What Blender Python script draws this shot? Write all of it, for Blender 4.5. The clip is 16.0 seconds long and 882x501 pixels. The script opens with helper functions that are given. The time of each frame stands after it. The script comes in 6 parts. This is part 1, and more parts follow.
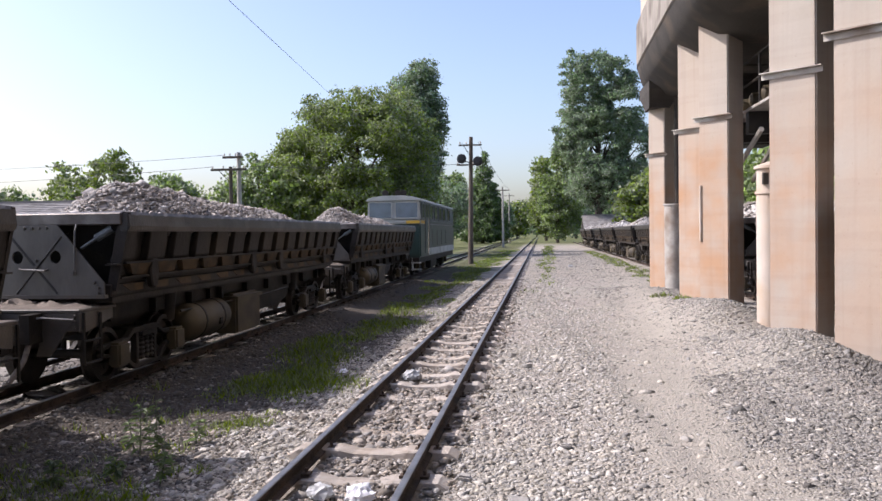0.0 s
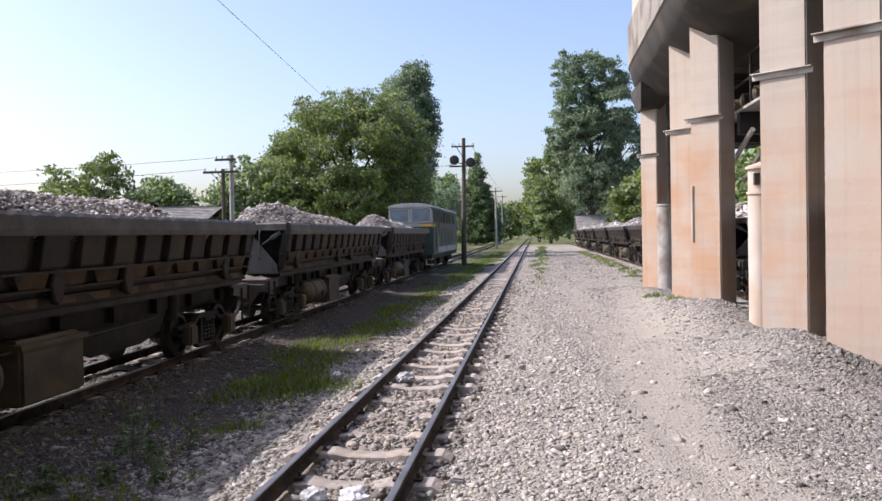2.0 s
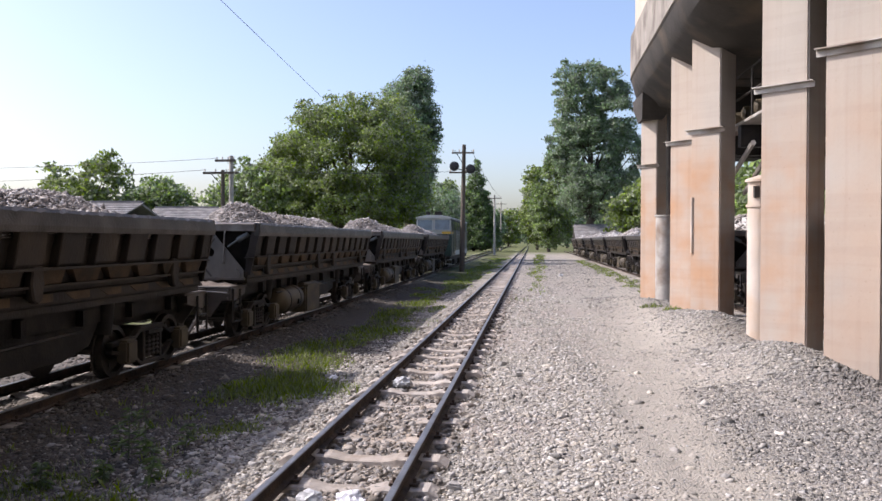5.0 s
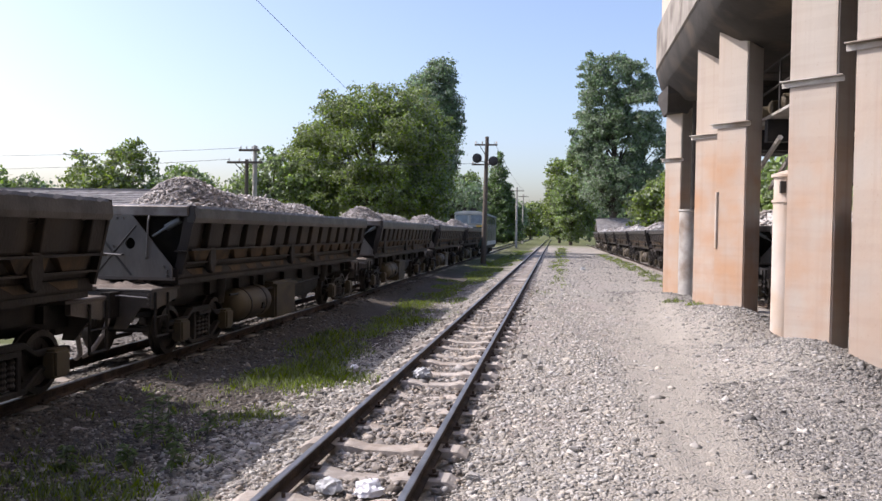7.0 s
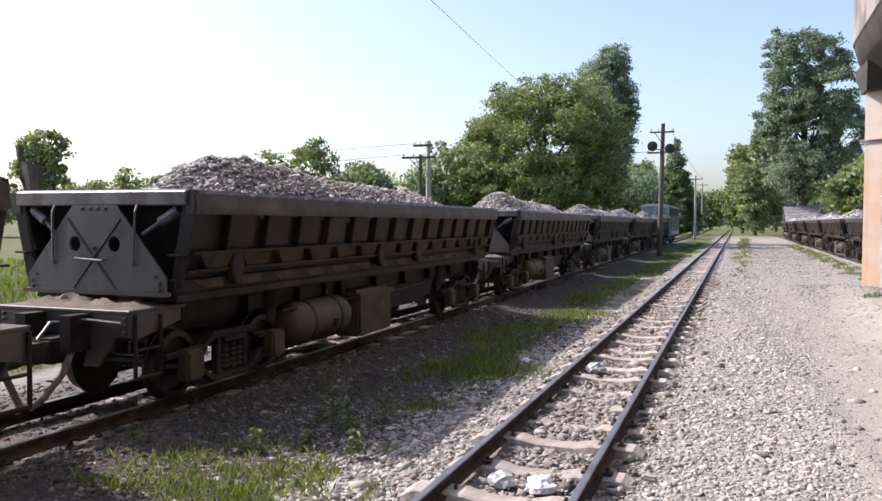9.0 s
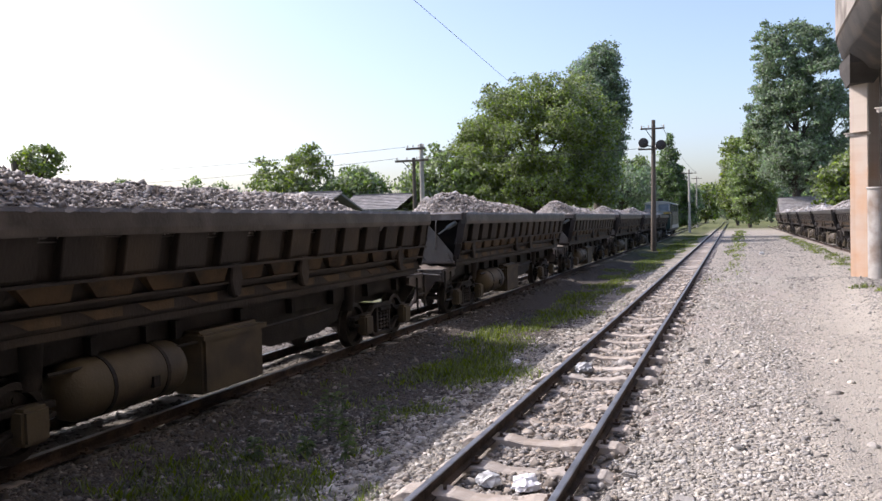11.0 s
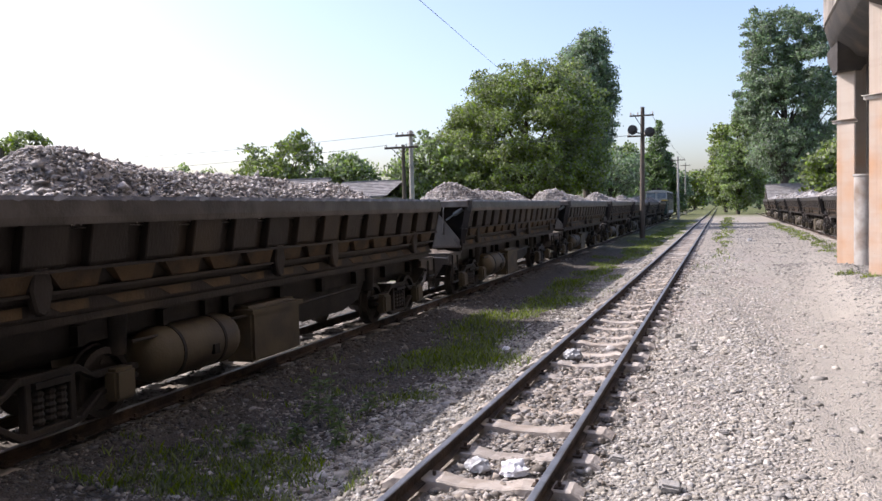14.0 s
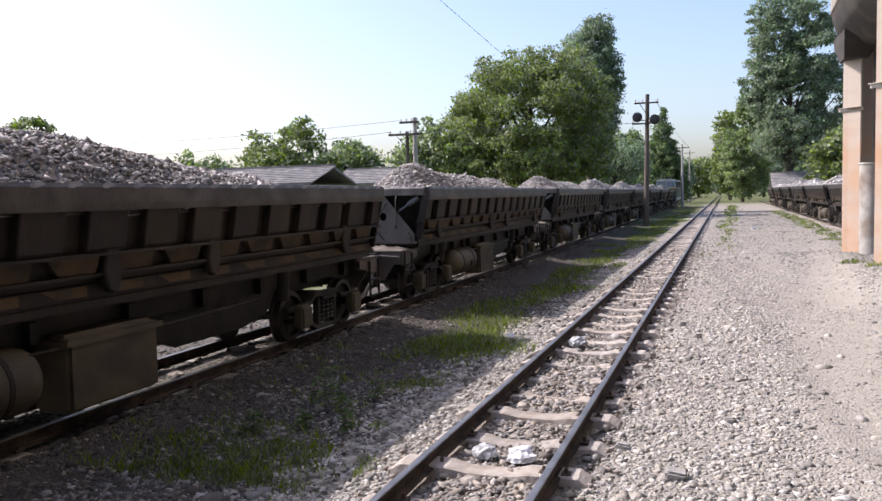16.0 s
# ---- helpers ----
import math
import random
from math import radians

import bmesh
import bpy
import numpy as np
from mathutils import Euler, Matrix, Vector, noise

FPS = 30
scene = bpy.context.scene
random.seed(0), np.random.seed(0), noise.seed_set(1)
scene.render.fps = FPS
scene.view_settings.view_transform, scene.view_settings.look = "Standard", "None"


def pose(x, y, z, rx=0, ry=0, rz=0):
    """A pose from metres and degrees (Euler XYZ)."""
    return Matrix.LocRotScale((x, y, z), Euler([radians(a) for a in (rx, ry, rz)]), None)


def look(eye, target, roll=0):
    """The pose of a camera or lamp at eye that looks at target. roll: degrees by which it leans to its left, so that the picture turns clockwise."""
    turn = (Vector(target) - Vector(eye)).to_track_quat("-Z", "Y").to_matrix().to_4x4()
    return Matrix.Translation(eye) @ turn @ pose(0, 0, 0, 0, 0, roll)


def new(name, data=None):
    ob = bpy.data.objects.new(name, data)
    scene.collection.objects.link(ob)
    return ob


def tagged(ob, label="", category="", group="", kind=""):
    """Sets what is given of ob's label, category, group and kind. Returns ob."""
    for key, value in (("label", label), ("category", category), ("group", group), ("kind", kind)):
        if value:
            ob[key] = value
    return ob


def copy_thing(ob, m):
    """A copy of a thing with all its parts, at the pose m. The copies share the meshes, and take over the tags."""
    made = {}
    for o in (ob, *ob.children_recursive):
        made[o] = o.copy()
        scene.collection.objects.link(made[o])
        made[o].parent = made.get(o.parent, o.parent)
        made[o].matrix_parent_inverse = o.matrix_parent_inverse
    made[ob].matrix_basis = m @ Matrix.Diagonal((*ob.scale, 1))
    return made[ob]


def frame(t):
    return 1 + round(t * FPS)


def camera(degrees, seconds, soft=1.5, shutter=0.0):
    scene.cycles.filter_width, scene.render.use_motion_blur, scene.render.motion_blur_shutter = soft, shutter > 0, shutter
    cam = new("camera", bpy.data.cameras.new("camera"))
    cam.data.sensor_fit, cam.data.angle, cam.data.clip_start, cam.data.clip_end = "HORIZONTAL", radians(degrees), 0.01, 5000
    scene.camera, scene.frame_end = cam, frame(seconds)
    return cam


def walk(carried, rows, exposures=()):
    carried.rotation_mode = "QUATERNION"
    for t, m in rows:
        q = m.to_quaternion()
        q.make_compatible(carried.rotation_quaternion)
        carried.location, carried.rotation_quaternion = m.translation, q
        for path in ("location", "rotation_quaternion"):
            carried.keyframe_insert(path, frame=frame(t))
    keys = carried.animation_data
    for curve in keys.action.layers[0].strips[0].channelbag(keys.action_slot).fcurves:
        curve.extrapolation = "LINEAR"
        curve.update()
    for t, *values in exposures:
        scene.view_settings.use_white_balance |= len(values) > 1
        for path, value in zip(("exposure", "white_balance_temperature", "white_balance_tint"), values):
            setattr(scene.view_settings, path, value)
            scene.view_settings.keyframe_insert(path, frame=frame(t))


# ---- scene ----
cam = camera(56.96, 16.0)
PATH = [
    (0, pose(-0.082, 0.085, 1.521, 88.80, 0.78, 6.99)),
    (0.5, pose(-0.085, 0.085, 1.532, 88.70, 0.66, 6.76)),
    (1, pose(-0.079, 0.087, 1.534, 88.89, 0.84, 6.60)),
    (1.5, pose(-0.073, 0.088, 1.529, 88.71, 0.59, 7.16)),
    (2, pose(-0.073, 0.083, 1.530, 88.88, 1.09, 6.52)),
    (2.5, pose(-0.079, 0.078, 1.529, 88.87, 0.86, 6.68)),
    (3, pose(-0.083, 0.072, 1.528, 88.89, 1.02, 6.51)),
    (3.5, pose(-0.088, 0.105, 1.512, 88.80, -0.47, 5.71)),
    (4, pose(-0.089, 0.075, 1.526, 88.77, -0.35, 5.46)),
    (4.5, pose(-0.094, 0.072, 1.528, 89.31, -0.23, 5.81)),
    (7, pose(-0.101, 0.067, 1.524, 88.70, -0.95, 7.90)),
    (7.5, pose(-0.105, 0.053, 1.528, 88.49, -1.06, 7.55)),
    (8, pose(-0.119, 0.046, 1.523, 88.58, -0.71, 11.10)),
    (8.5, pose(-0.110, 0.087, 1.516, 87.83, 1.07, 17.23)),
    (9, pose(-0.108, 0.131, 1.529, 88.01, -0.27, 19.95)),
    (11.5, pose(0.087, -0.116, 1.628, 88.06, 2.22, 20.26)),
    (12, pose(0.081, -0.119, 1.631, 87.88, 2.26, 21.49)),
    (12.5, pose(0.075, -0.106, 1.623, 87.54, 1.77, 21.28)),
    (13, pose(0.082, -0.126, 1.631, 87.68, 1.81, 20.96)),
    (13.5, pose(0.082, -0.122, 1.628, 87.77, 1.80, 20.46)),
    (14, pose(0.081, -0.112, 1.625, 87.10, 1.45, 18.97)),
    (14.5, pose(0.072, -0.131, 1.631, 87.15, 1.52, 19.34)),
    (15, pose(0.070, -0.161, 1.638, 86.78, 1.78, 20.21)),
    (15.5, pose(0.069, -0.140, 1.626, 86.30, 1.50, 19.80)),
    (16, pose(0.056, -0.144, 1.634, 86.19, 1.28, 19.20)),
]
walk(cam, PATH, exposures=((0.0, 0.80, 6300, 20), (7.5, 0.78, 6300, 20), (9.0, 0.98, 6300, 20), (12.5, 0.82, 6300, 20), (14.5, 0.93, 6300, 20), (15.2, 0.80, 6300, 20), (16.0, 0.88, 6300, 20)))

# ---- light ----
SUN_WAY = Vector((-1.0, 0.05, 0.97)).normalized()
world = bpy.data.worlds.new("sky")
scene.world = world
world.use_nodes = True
wn = world.node_tree.nodes
wn.clear()
sky = wn.new("ShaderNodeTexSky")
sky.sky_type = "NISHITA"
sky.sun_disc = False
sky.sun_elevation = math.asin(SUN_WAY.z)
sky.sun_rotation = math.atan2(SUN_WAY.x, SUN_WAY.y)
sky.air_density, sky.dust_density, sky.ozone_density = 1.0, 2.6, 1.9
bg = wn.new("ShaderNodeBackground")
bg.inputs["Strength"].default_value = 0.136
wo = wn.new("ShaderNodeOutputWorld")
world.node_tree.links.new(sky.outputs[0], bg.inputs[0])
world.node_tree.links.new(bg.outputs[0], wo.inputs[0])
sun = new("sun", bpy.data.lights.new("sun", "SUN"))
sun.data.energy, sun.data.angle, sun.data.color = 3.5, radians(0.6), (1.0, 0.945, 0.85)
sun.matrix_world = look(SUN_WAY * 60, (0, 0, 0))


# ---- materials ----
def material(name, base, rough=0.8, metal=0.0, tint=(), scale=8.0, fine=60.0, amount=0.35, bump=0.3, bump_scale=40.0,
             dirt=None, dirt_scale=1.5, dirt_low=0.45, dirt_high=0.65, island=0.0, spec=0.5, random_object=0.0, stretch=(1, 1, 1)):
    """A procedural surface: a base colour varied at two scales, an optional second dirt colour in patches, and fine relief."""
    m = bpy.data.materials.new(name)
    m.use_nodes = True
    t = m.node_tree
    n, link = t.nodes, t.links.new
    p = n["Principled BSDF"]
    p.inputs["Roughness"].default_value, p.inputs["Metallic"].default_value = rough, metal
    p.inputs["Specular IOR Level"].default_value = spec
    co = n.new("ShaderNodeTexCoord")
    mp = n.new("ShaderNodeMapping")
    mp.inputs["Scale"].default_value = stretch
    link(co.outputs["Object"], mp.inputs[0])

    def noise_tex(sc, detail=5.0):
        x = n.new("ShaderNodeTexNoise")
        x.inputs["Scale"].default_value, x.inputs["Detail"].default_value = sc, detail
        link(mp.outputs[0], x.inputs["Vector"])
        return x.outputs["Fac"]

    def mixed(fac, a, b, kind="MIX"):
        x = n.new("ShaderNodeMix")
        x.data_type, x.blend_type = "RGBA", kind
        for v, sock in ((fac, x.inputs[0]), (a, x.inputs[6]), (b, x.inputs[7])):
            if isinstance(v, (int, float)):
                sock.default_value = v
            elif isinstance(v, tuple):
                sock.default_value = (*v, 1.0)
            else:
                link(v, sock)
        return x.outputs[2]

    def ramp(v, lo, hi):
        x = n.new("ShaderNodeMapRange")
        x.inputs[1].default_value, x.inputs[2].default_value = lo, hi
        link(v, x.inputs[0])
        return x.outputs[0]

    dark = tuple(c * (1 - amount) for c in base)
    light = tint or tuple(min(1, c * (1 + amount)) for c in base)
    col = mixed(ramp(noise_tex(scale), 0.3, 0.7), dark, light)
    col = mixed(ramp(noise_tex(fine, 3.0), 0.2, 0.8), col, mixed(0.5, col, base), "MIX")
    if dirt:
        col = mixed(ramp(noise_tex(dirt_scale, 8.0), dirt_low, dirt_high), col, dirt)
    if island or random_object:
        if island:
            g = n.new("ShaderNodeNewGeometry").outputs["Random Per Island"]
        else:
            g = n.new("ShaderNodeObjectInfo").outputs["Random"]
        k = island or random_object
        r = n.new("ShaderNodeMapRange")
        r.inputs[3].default_value, r.inputs[4].default_value = 1 - k, 1 + k
        link(g, r.inputs[0])
        h = n.new("ShaderNodeHueSaturation")
        w = n.new("ShaderNodeTexWhiteNoise")
        w.noise_dimensions = "1D"
        link(g, w.inputs["W"])
        q = n.new("ShaderNodeMapRange")
        q.inputs[3].default_value, q.inputs[4].default_value = 1 - 1.3 * k, 1 + 1.3 * k
        link(w.outputs["Value"], q.inputs[0])
        link(q.outputs[0], h.inputs["Saturation"])
        link(r.outputs[0], h.inputs["Value"])
        link(col, h.inputs["Color"])
        col = h.outputs[0]
    link(col, p.inputs["Base Color"])
    if bump:
        b = n.new("ShaderNodeBump")
        b.inputs["Strength"].default_value, b.inputs["Distance"].default_value = bump, 0.02
        link(noise_tex(bump_scale, 6.0), b.inputs["Height"])
        link(b.outputs[0], p.inputs["Normal"])
    return m


def leaf_material(name, base, island=0.45):
    m = material(name, base, 0.55, scale=0.4, fine=3.0, amount=0.3, bump=0, island=island, spec=0.3)
    t = m.node_tree
    p = t.nodes["Principled BSDF"]
    tr = t.nodes.new("ShaderNodeBsdfTranslucent")
    mix = t.nodes.new("ShaderNodeMixShader")
    mix.inputs[0].default_value = 0.42
    src = p.inputs["Base Color"].links[0].from_socket
    t.links.new(src, tr.inputs[0])
    t.links.new(p.outputs[0], mix.inputs[1])
    t.links.new(tr.outputs[0], mix.inputs[2])
    t.links.new(mix.outputs[0], t.nodes["Material Output"].inputs[0])
    return m


STEEL = material("dusty_dark_steel", (0.027, 0.024, 0.022), 0.62, 0.2, scale=3, fine=50, amount=0.45, dirt=(0.058, 0.047, 0.038), dirt_scale=2.2, dirt_low=0.5, dirt_high=0.75, bump=0.25, spec=0.22)
TUB = material("worn_brown_steel", (0.030, 0.0252, 0.0222), 0.6, 0.15, scale=2.5, fine=40, amount=0.4, dirt=(0.054, 0.041, 0.029), dirt_scale=1.6, dirt_low=0.5, dirt_high=0.72, bump=0.3, stretch=(1, 1, 0.5), spec=0.22)
RIM = material("rubbed_rim_steel", (0.17, 0.155, 0.145), 0.45, 0.45, scale=5, fine=60, amount=0.35, dirt=(0.09, 0.075, 0.065), dirt_scale=3.0, bump=0.25)
SIDERIM = material("dark_rubbed_rim", (0.05, 0.043, 0.038), 0.45, 0.35, scale=5, fine=60, amount=0.4, dirt=(0.11, 0.098, 0.09), dirt_scale=2.2, dirt_low=0.5, dirt_high=0.75, bump=0.25)
GABLE = material("grey_end_plate", (0.125, 0.118, 0.11), 0.55, 0.25, scale=3, fine=45, amount=0.35, dirt=(0.045, 0.042, 0.040), dirt_scale=2.5, dirt_low=0.48, dirt_high=0.7, bump=0.2, stretch=(1, 1, 0.35))
OCHRE = material("ochre_dust_steel", (0.085, 0.054, 0.026), 0.8, scale=4, fine=50, amount=0.4, dirt=(0.035, 0.025, 0.017), dirt_scale=3.0, bump=0.3)
TANK = material("khaki_tank_paint", (0.082, 0.064, 0.036), 0.65, scale=3, fine=40, amount=0.25, dirt=(0.045, 0.035, 0.025), dirt_scale=2.5, bump=0.15)
DUST = material("dust_crust", (0.135, 0.112, 0.094), 0.95, scale=6, fine=70, amount=0.3, bump=0.8, bump_scale=60)
DECK = material("grey_deck_steel", (0.085, 0.078, 0.072), 0.55, 0.3, scale=4, fine=50, amount=0.3, dirt=(0.11, 0.09, 0.075), bump=0.25)
BRIGHT = material("bare_steel_rod", (0.15, 0.145, 0.14), 0.4, 0.6, scale=20, amount=0.3, bump=0.1)
HOSE = material("grey_rubber_hose", (0.17, 0.15, 0.14), 0.7, scale=30, amount=0.4, bump=0.3)
CYLINDER = material("blue_grey_cylinder", (0.105, 0.12, 0.125), 0.5, 0.2, scale=12, amount=0.3, bump=0.2)
WHEEL = material("rolled_wheel_steel", (0.035, 0.029, 0.025), 0.5, 0.5, scale=8, amount=0.4, bump=0.25)
TREAD = material("shiny_tread", (0.42, 0.42, 0.43), 0.25, 0.9, scale=20, amount=0.2, bump=0.05)
RAILHEAD = material("polished_rail_head", (0.20, 0.20, 0.205), 0.42, 0.6, scale=6, amount=0.3, dirt=(0.10, 0.08, 0.065), dirt_scale=3.0, dirt_low=0.55, dirt_high=0.75, bump=0.15)
RAILWEB = material("rusty_rail", (0.034, 0.023, 0.017), 0.85, 0.2, scale=10, amount=0.4, dirt=(0.085, 0.056, 0.038), dirt_scale=5.0, bump=0.5)
SLEEPER = material("weathered_concrete_sleeper", (0.41, 0.37, 0.33), 0.9, scale=5, fine=80, amount=0.2, dirt=(0.28, 0.24, 0.20), dirt_scale=5.0, bump=0.5, random_object=0.12)
STONE = material("limestone_gravel", (0.335, 0.318, 0.288), 0.95, scale=12, fine=90, amount=0.2, bump=0.5, island=0.42, spec=0.2)
# gravel by the train, with the train's shade put into its colour
SHADESTONE = material("shade_darkened_gravel", (0.108, 0.098, 0.088), 0.95, scale=12, fine=90, amount=0.25, bump=0.5, island=0.5, spec=0.2)
GREYSTONE = material("grey_dusty_gravel", (0.225, 0.216, 0.2), 0.95, scale=12, fine=90, amount=0.2, bump=0.5, island=0.36, spec=0.2)
CHIPS = material("dark_grey_chippings", (0.165, 0.158, 0.15), 0.95, scale=12, fine=90, amount=0.2, bump=0.5, island=0.45, spec=0.2)
BEDSTONE = material("brown_track_stone", (0.25, 0.226, 0.2), 0.9, scale=12, fine=90, amount=0.25, bump=0.5, island=0.45)
LOAD = material("crushed_ore", (0.31, 0.29, 0.275), 0.9, scale=10, fine=90, amount=0.3, bump=0.5, island=0.5)
CONCRETE = material("stained_concrete", (0.425, 0.385, 0.34), 0.92, scale=1.2, fine=30, amount=0.10, tint=(0.47, 0.43, 0.38), dirt=(0.45, 0.355, 0.275), dirt_scale=0.5, dirt_low=0.42, dirt_high=0.8, bump=0.14, bump_scale=30, stretch=(1, 1, 0.4))


def stain_below(m, height, colour, strength):
    """Rust-brown splash staining on the lower part of a wall, with an uneven upper edge."""
    t = m.node_tree
    n, link = t.nodes, t.links.new
    p = n["Principled BSDF"]
    old = p.inputs["Base Color"].links[0].from_socket
    co = n.new("ShaderNodeTexCoord").outputs["Object"]
    sep = n.new("ShaderNodeSeparateXYZ")
    link(co, sep.inputs[0])
    nz = n.new("ShaderNodeTexNoise")
    nz.inputs["Scale"].default_value, nz.inputs["Detail"].default_value = 0.7, 6.0
    link(co, nz.inputs["Vector"])
    add = n.new("ShaderNodeMath")
    add.operation = "MULTIPLY_ADD"
    link(nz.outputs["Fac"], add.inputs[0])
    add.inputs[1].default_value = 1.6
    link(sep.outputs[2], add.inputs[2])
    r = n.new("ShaderNodeMapRange")
    r.inputs[1].default_value, r.inputs[2].default_value = height + 1.1, height + 0.2
    r.inputs[4].default_value = strength
    link(add.outputs[0], r.inputs[0])
    mul = n.new("ShaderNodeMath")
    mul.operation = "MULTIPLY"
    nz2 = n.new("ShaderNodeTexNoise")
    nz2.inputs["Scale"].default_value, nz2.inputs["Detail"].default_value = 1.6, 8.0
    link(co, nz2.inputs["Vector"])
    r2 = n.new("ShaderNodeMapRange")
    r2.inputs[1].default_value, r2.inputs[2].default_value = 0.25, 0.7
    link(nz2.outputs["Fac"], r2.inputs[0])
    link(r.outputs[0], mul.inputs[0])
    along = n.new("ShaderNodeMapRange")
    along.inputs[1].default_value, along.inputs[2].default_value = 9.4, 13.5
    along.inputs[3].default_value = 0.35
    link(sep.outputs[1], along.inputs[0])
    each = n.new("ShaderNodeMath")
    each.operation = "MULTIPLY"
    link(r2.outputs[0], each.inputs[0])
    link(along.outputs[0], each.inputs[1])
    link(each.outputs[0], mul.inputs[1])
    x = n.new("ShaderNodeMix")
    x.data_type = "RGBA"
    link(mul.outputs[0], x.inputs[0])
    link(old, x.inputs[6])
    x.inputs[7].default_value = (*colour, 1)
    link(x.outputs[2], p.inputs["Base Color"])


def form_boards(m):
    """Faint courses left by the form boards, thin runs of dirt down the face and small pits."""
    t = m.node_tree
    n, link = t.nodes, t.links.new
    p = n["Principled BSDF"]
    old = p.inputs["Base Color"].links[0].from_socket
    co = n.new("ShaderNodeTexCoord").outputs["Object"]

    def streak(scale, detail, lo, hi, out):
        mp = n.new("ShaderNodeMapping")
        mp.inputs["Scale"].default_value = scale
        link(co, mp.inputs[0])
        nz = n.new("ShaderNodeTexNoise")
        nz.inputs["Scale"].default_value, nz.inputs["Detail"].default_value = 1.0, detail
        link(mp.outputs[0], nz.inputs["Vector"])
        r = n.new("ShaderNodeMapRange")
        r.inputs[1].default_value, r.inputs[2].default_value = lo, hi
        r.inputs[4].default_value = out
        link(nz.outputs["Fac"], r.inputs[0])
        return r.outputs[0]

    def laid(fac, colour):
        x = n.new("ShaderNodeMix")
        x.data_type, x.blend_type = "RGBA", "MULTIPLY"
        link(fac, x.inputs[0])
        link(colour[0], x.inputs[6])
        x.inputs[7].default_value = (*colour[1], 1)
        return x.outputs[2]

    col = laid(streak((0.4, 0.4, 7.0), 3.0, 0.50, 0.60, 0.22), (old, (0.84, 0.80, 0.78)))
    col = laid(streak((9.0, 9.0, 0.22), 5.0, 0.52, 0.74, 0.4), (col, (0.80, 0.72, 0.66)))
    col = laid(streak((26.0, 26.0, 26.0), 2.0, 0.68, 0.76, 0.4), (col, (0.70, 0.64, 0.58)))
    link(col, p.inputs["Base Color"])


stain_below(CONCRETE, 3.5, (0.45, 0.275, 0.165), 0.95)
form_boards(CONCRETE)
# concrete with the shade under the bunker put into its colour
SHADECON = material("shade_dark_concrete", (0.045, 0.040, 0.035), 0.95, scale=1.5, fine=25, amount=0.35, dirt=(0.11, 0.085, 0.06), dirt_scale=1.0, dirt_low=0.52, dirt_high=0.75, bump=0.5, bump_scale=12)
GREYCON = material("sooty_concrete", (0.27, 0.245, 0.215), 0.95, scale=1.5, fine=30, amount=0.3, dirt=(0.08, 0.066, 0.052), dirt_scale=1.2, dirt_low=0.45, dirt_high=0.7, bump=0.4, bump_scale=20)
CREAM = material("cream_render_wall", (0.47, 0.41, 0.345), 0.9, scale=1.5, fine=30, amount=0.1, bump=0.2)
PIPE = material("grey_pipe_paint", (0.42, 0.40, 0.37), 0.55, 0.2, scale=4, amount=0.25, dirt=(0.22, 0.17, 0.13), bump=0.15)
ASBESTOS = material("pale_vent_paint", (0.50, 0.445, 0.39), 0.8, scale=4, amount=0.12, dirt=(0.45, 0.36, 0.28), dirt_scale=2.0, bump=0.15)
WOODPOLE = material("weathered_pole_wood", (0.095, 0.078, 0.062), 0.9, scale=6, fine=70, amount=0.4, bump=0.5, stretch=(1, 1, 0.1))
CONPOLE = material("concrete_pole", (0.38, 0.36, 0.33), 0.9, scale=4, amount=0.2, bump=0.2)
BLACK = material("black_signal_paint", (0.018, 0.018, 0.02), 0.5, scale=6, amount=0.3, bump=0.1)
WIRE = material("overhead_wire", (0.06, 0.06, 0.065), 0.5, 0.5, scale=5, amount=0.2, bump=0)
GLAZE = material("porcelain_insulator", (0.45, 0.42, 0.38), 0.25, scale=10, amount=0.1, bump=0)
ROOF = material("grey_roof_tile", (0.21, 0.20, 0.195), 0.9, scale=2, fine=40, amount=0.3, bump=0.4, island=0.2)
WALLP = material("pale_house_plaster", (0.55, 0.52, 0.47), 0.9, scale=2, fine=30, amount=0.15, dirt=(0.38, 0.34, 0.30), bump=0.2)
BARK = material("grey_bark", (0.085, 0.07, 0.056), 0.95, scale=4, fine=30, amount=0.4, bump=0.8, bump_scale=12, stretch=(1, 1, 0.25))
LEAF_A = leaf_material("broad_leaf_green", (0.205, 0.262, 0.098))
LEAF_B = leaf_material("poplar_leaf_green", (0.215, 0.285, 0.175))
LEAF_C = leaf_material("young_leaf_green", (0.245, 0.32, 0.14))
LEAF_D = leaf_material("conifer_green", (0.17, 0.24, 0.11))
# darker stand-in for the pale body paint on the shaded sides
LOCO_SIDE_SHADE = material("shaded_side_paint", (0.07, 0.09, 0.09), 0.5, scale=2, fine=30, amount=0.2, dirt=(0.045, 0.06, 0.058), dirt_scale=1.5, bump=0.1)
SCRAP = material("dirty_grey_plastic", (0.40, 0.41, 0.42), 0.6, scale=10, amount=0.3, bump=0.3)
SEAM = material("dark_pressed_crease", (0.035, 0.033, 0.032), 0.6, 0.2, scale=6, amount=0.3, bump=0.2)
GRASS = leaf_material("grass_blade", (0.185, 0.235, 0.066), 0.5)
WEED = leaf_material("weed_leaf", (0.12, 0.165, 0.07), 0.3)
LOCO_GREEN = material("faded_green_paint", (0.022, 0.052, 0.046), 0.45, scale=2, fine=30, amount=0.25, dirt=(0.032, 0.047, 0.042), dirt_scale=1.5, bump=0.1)
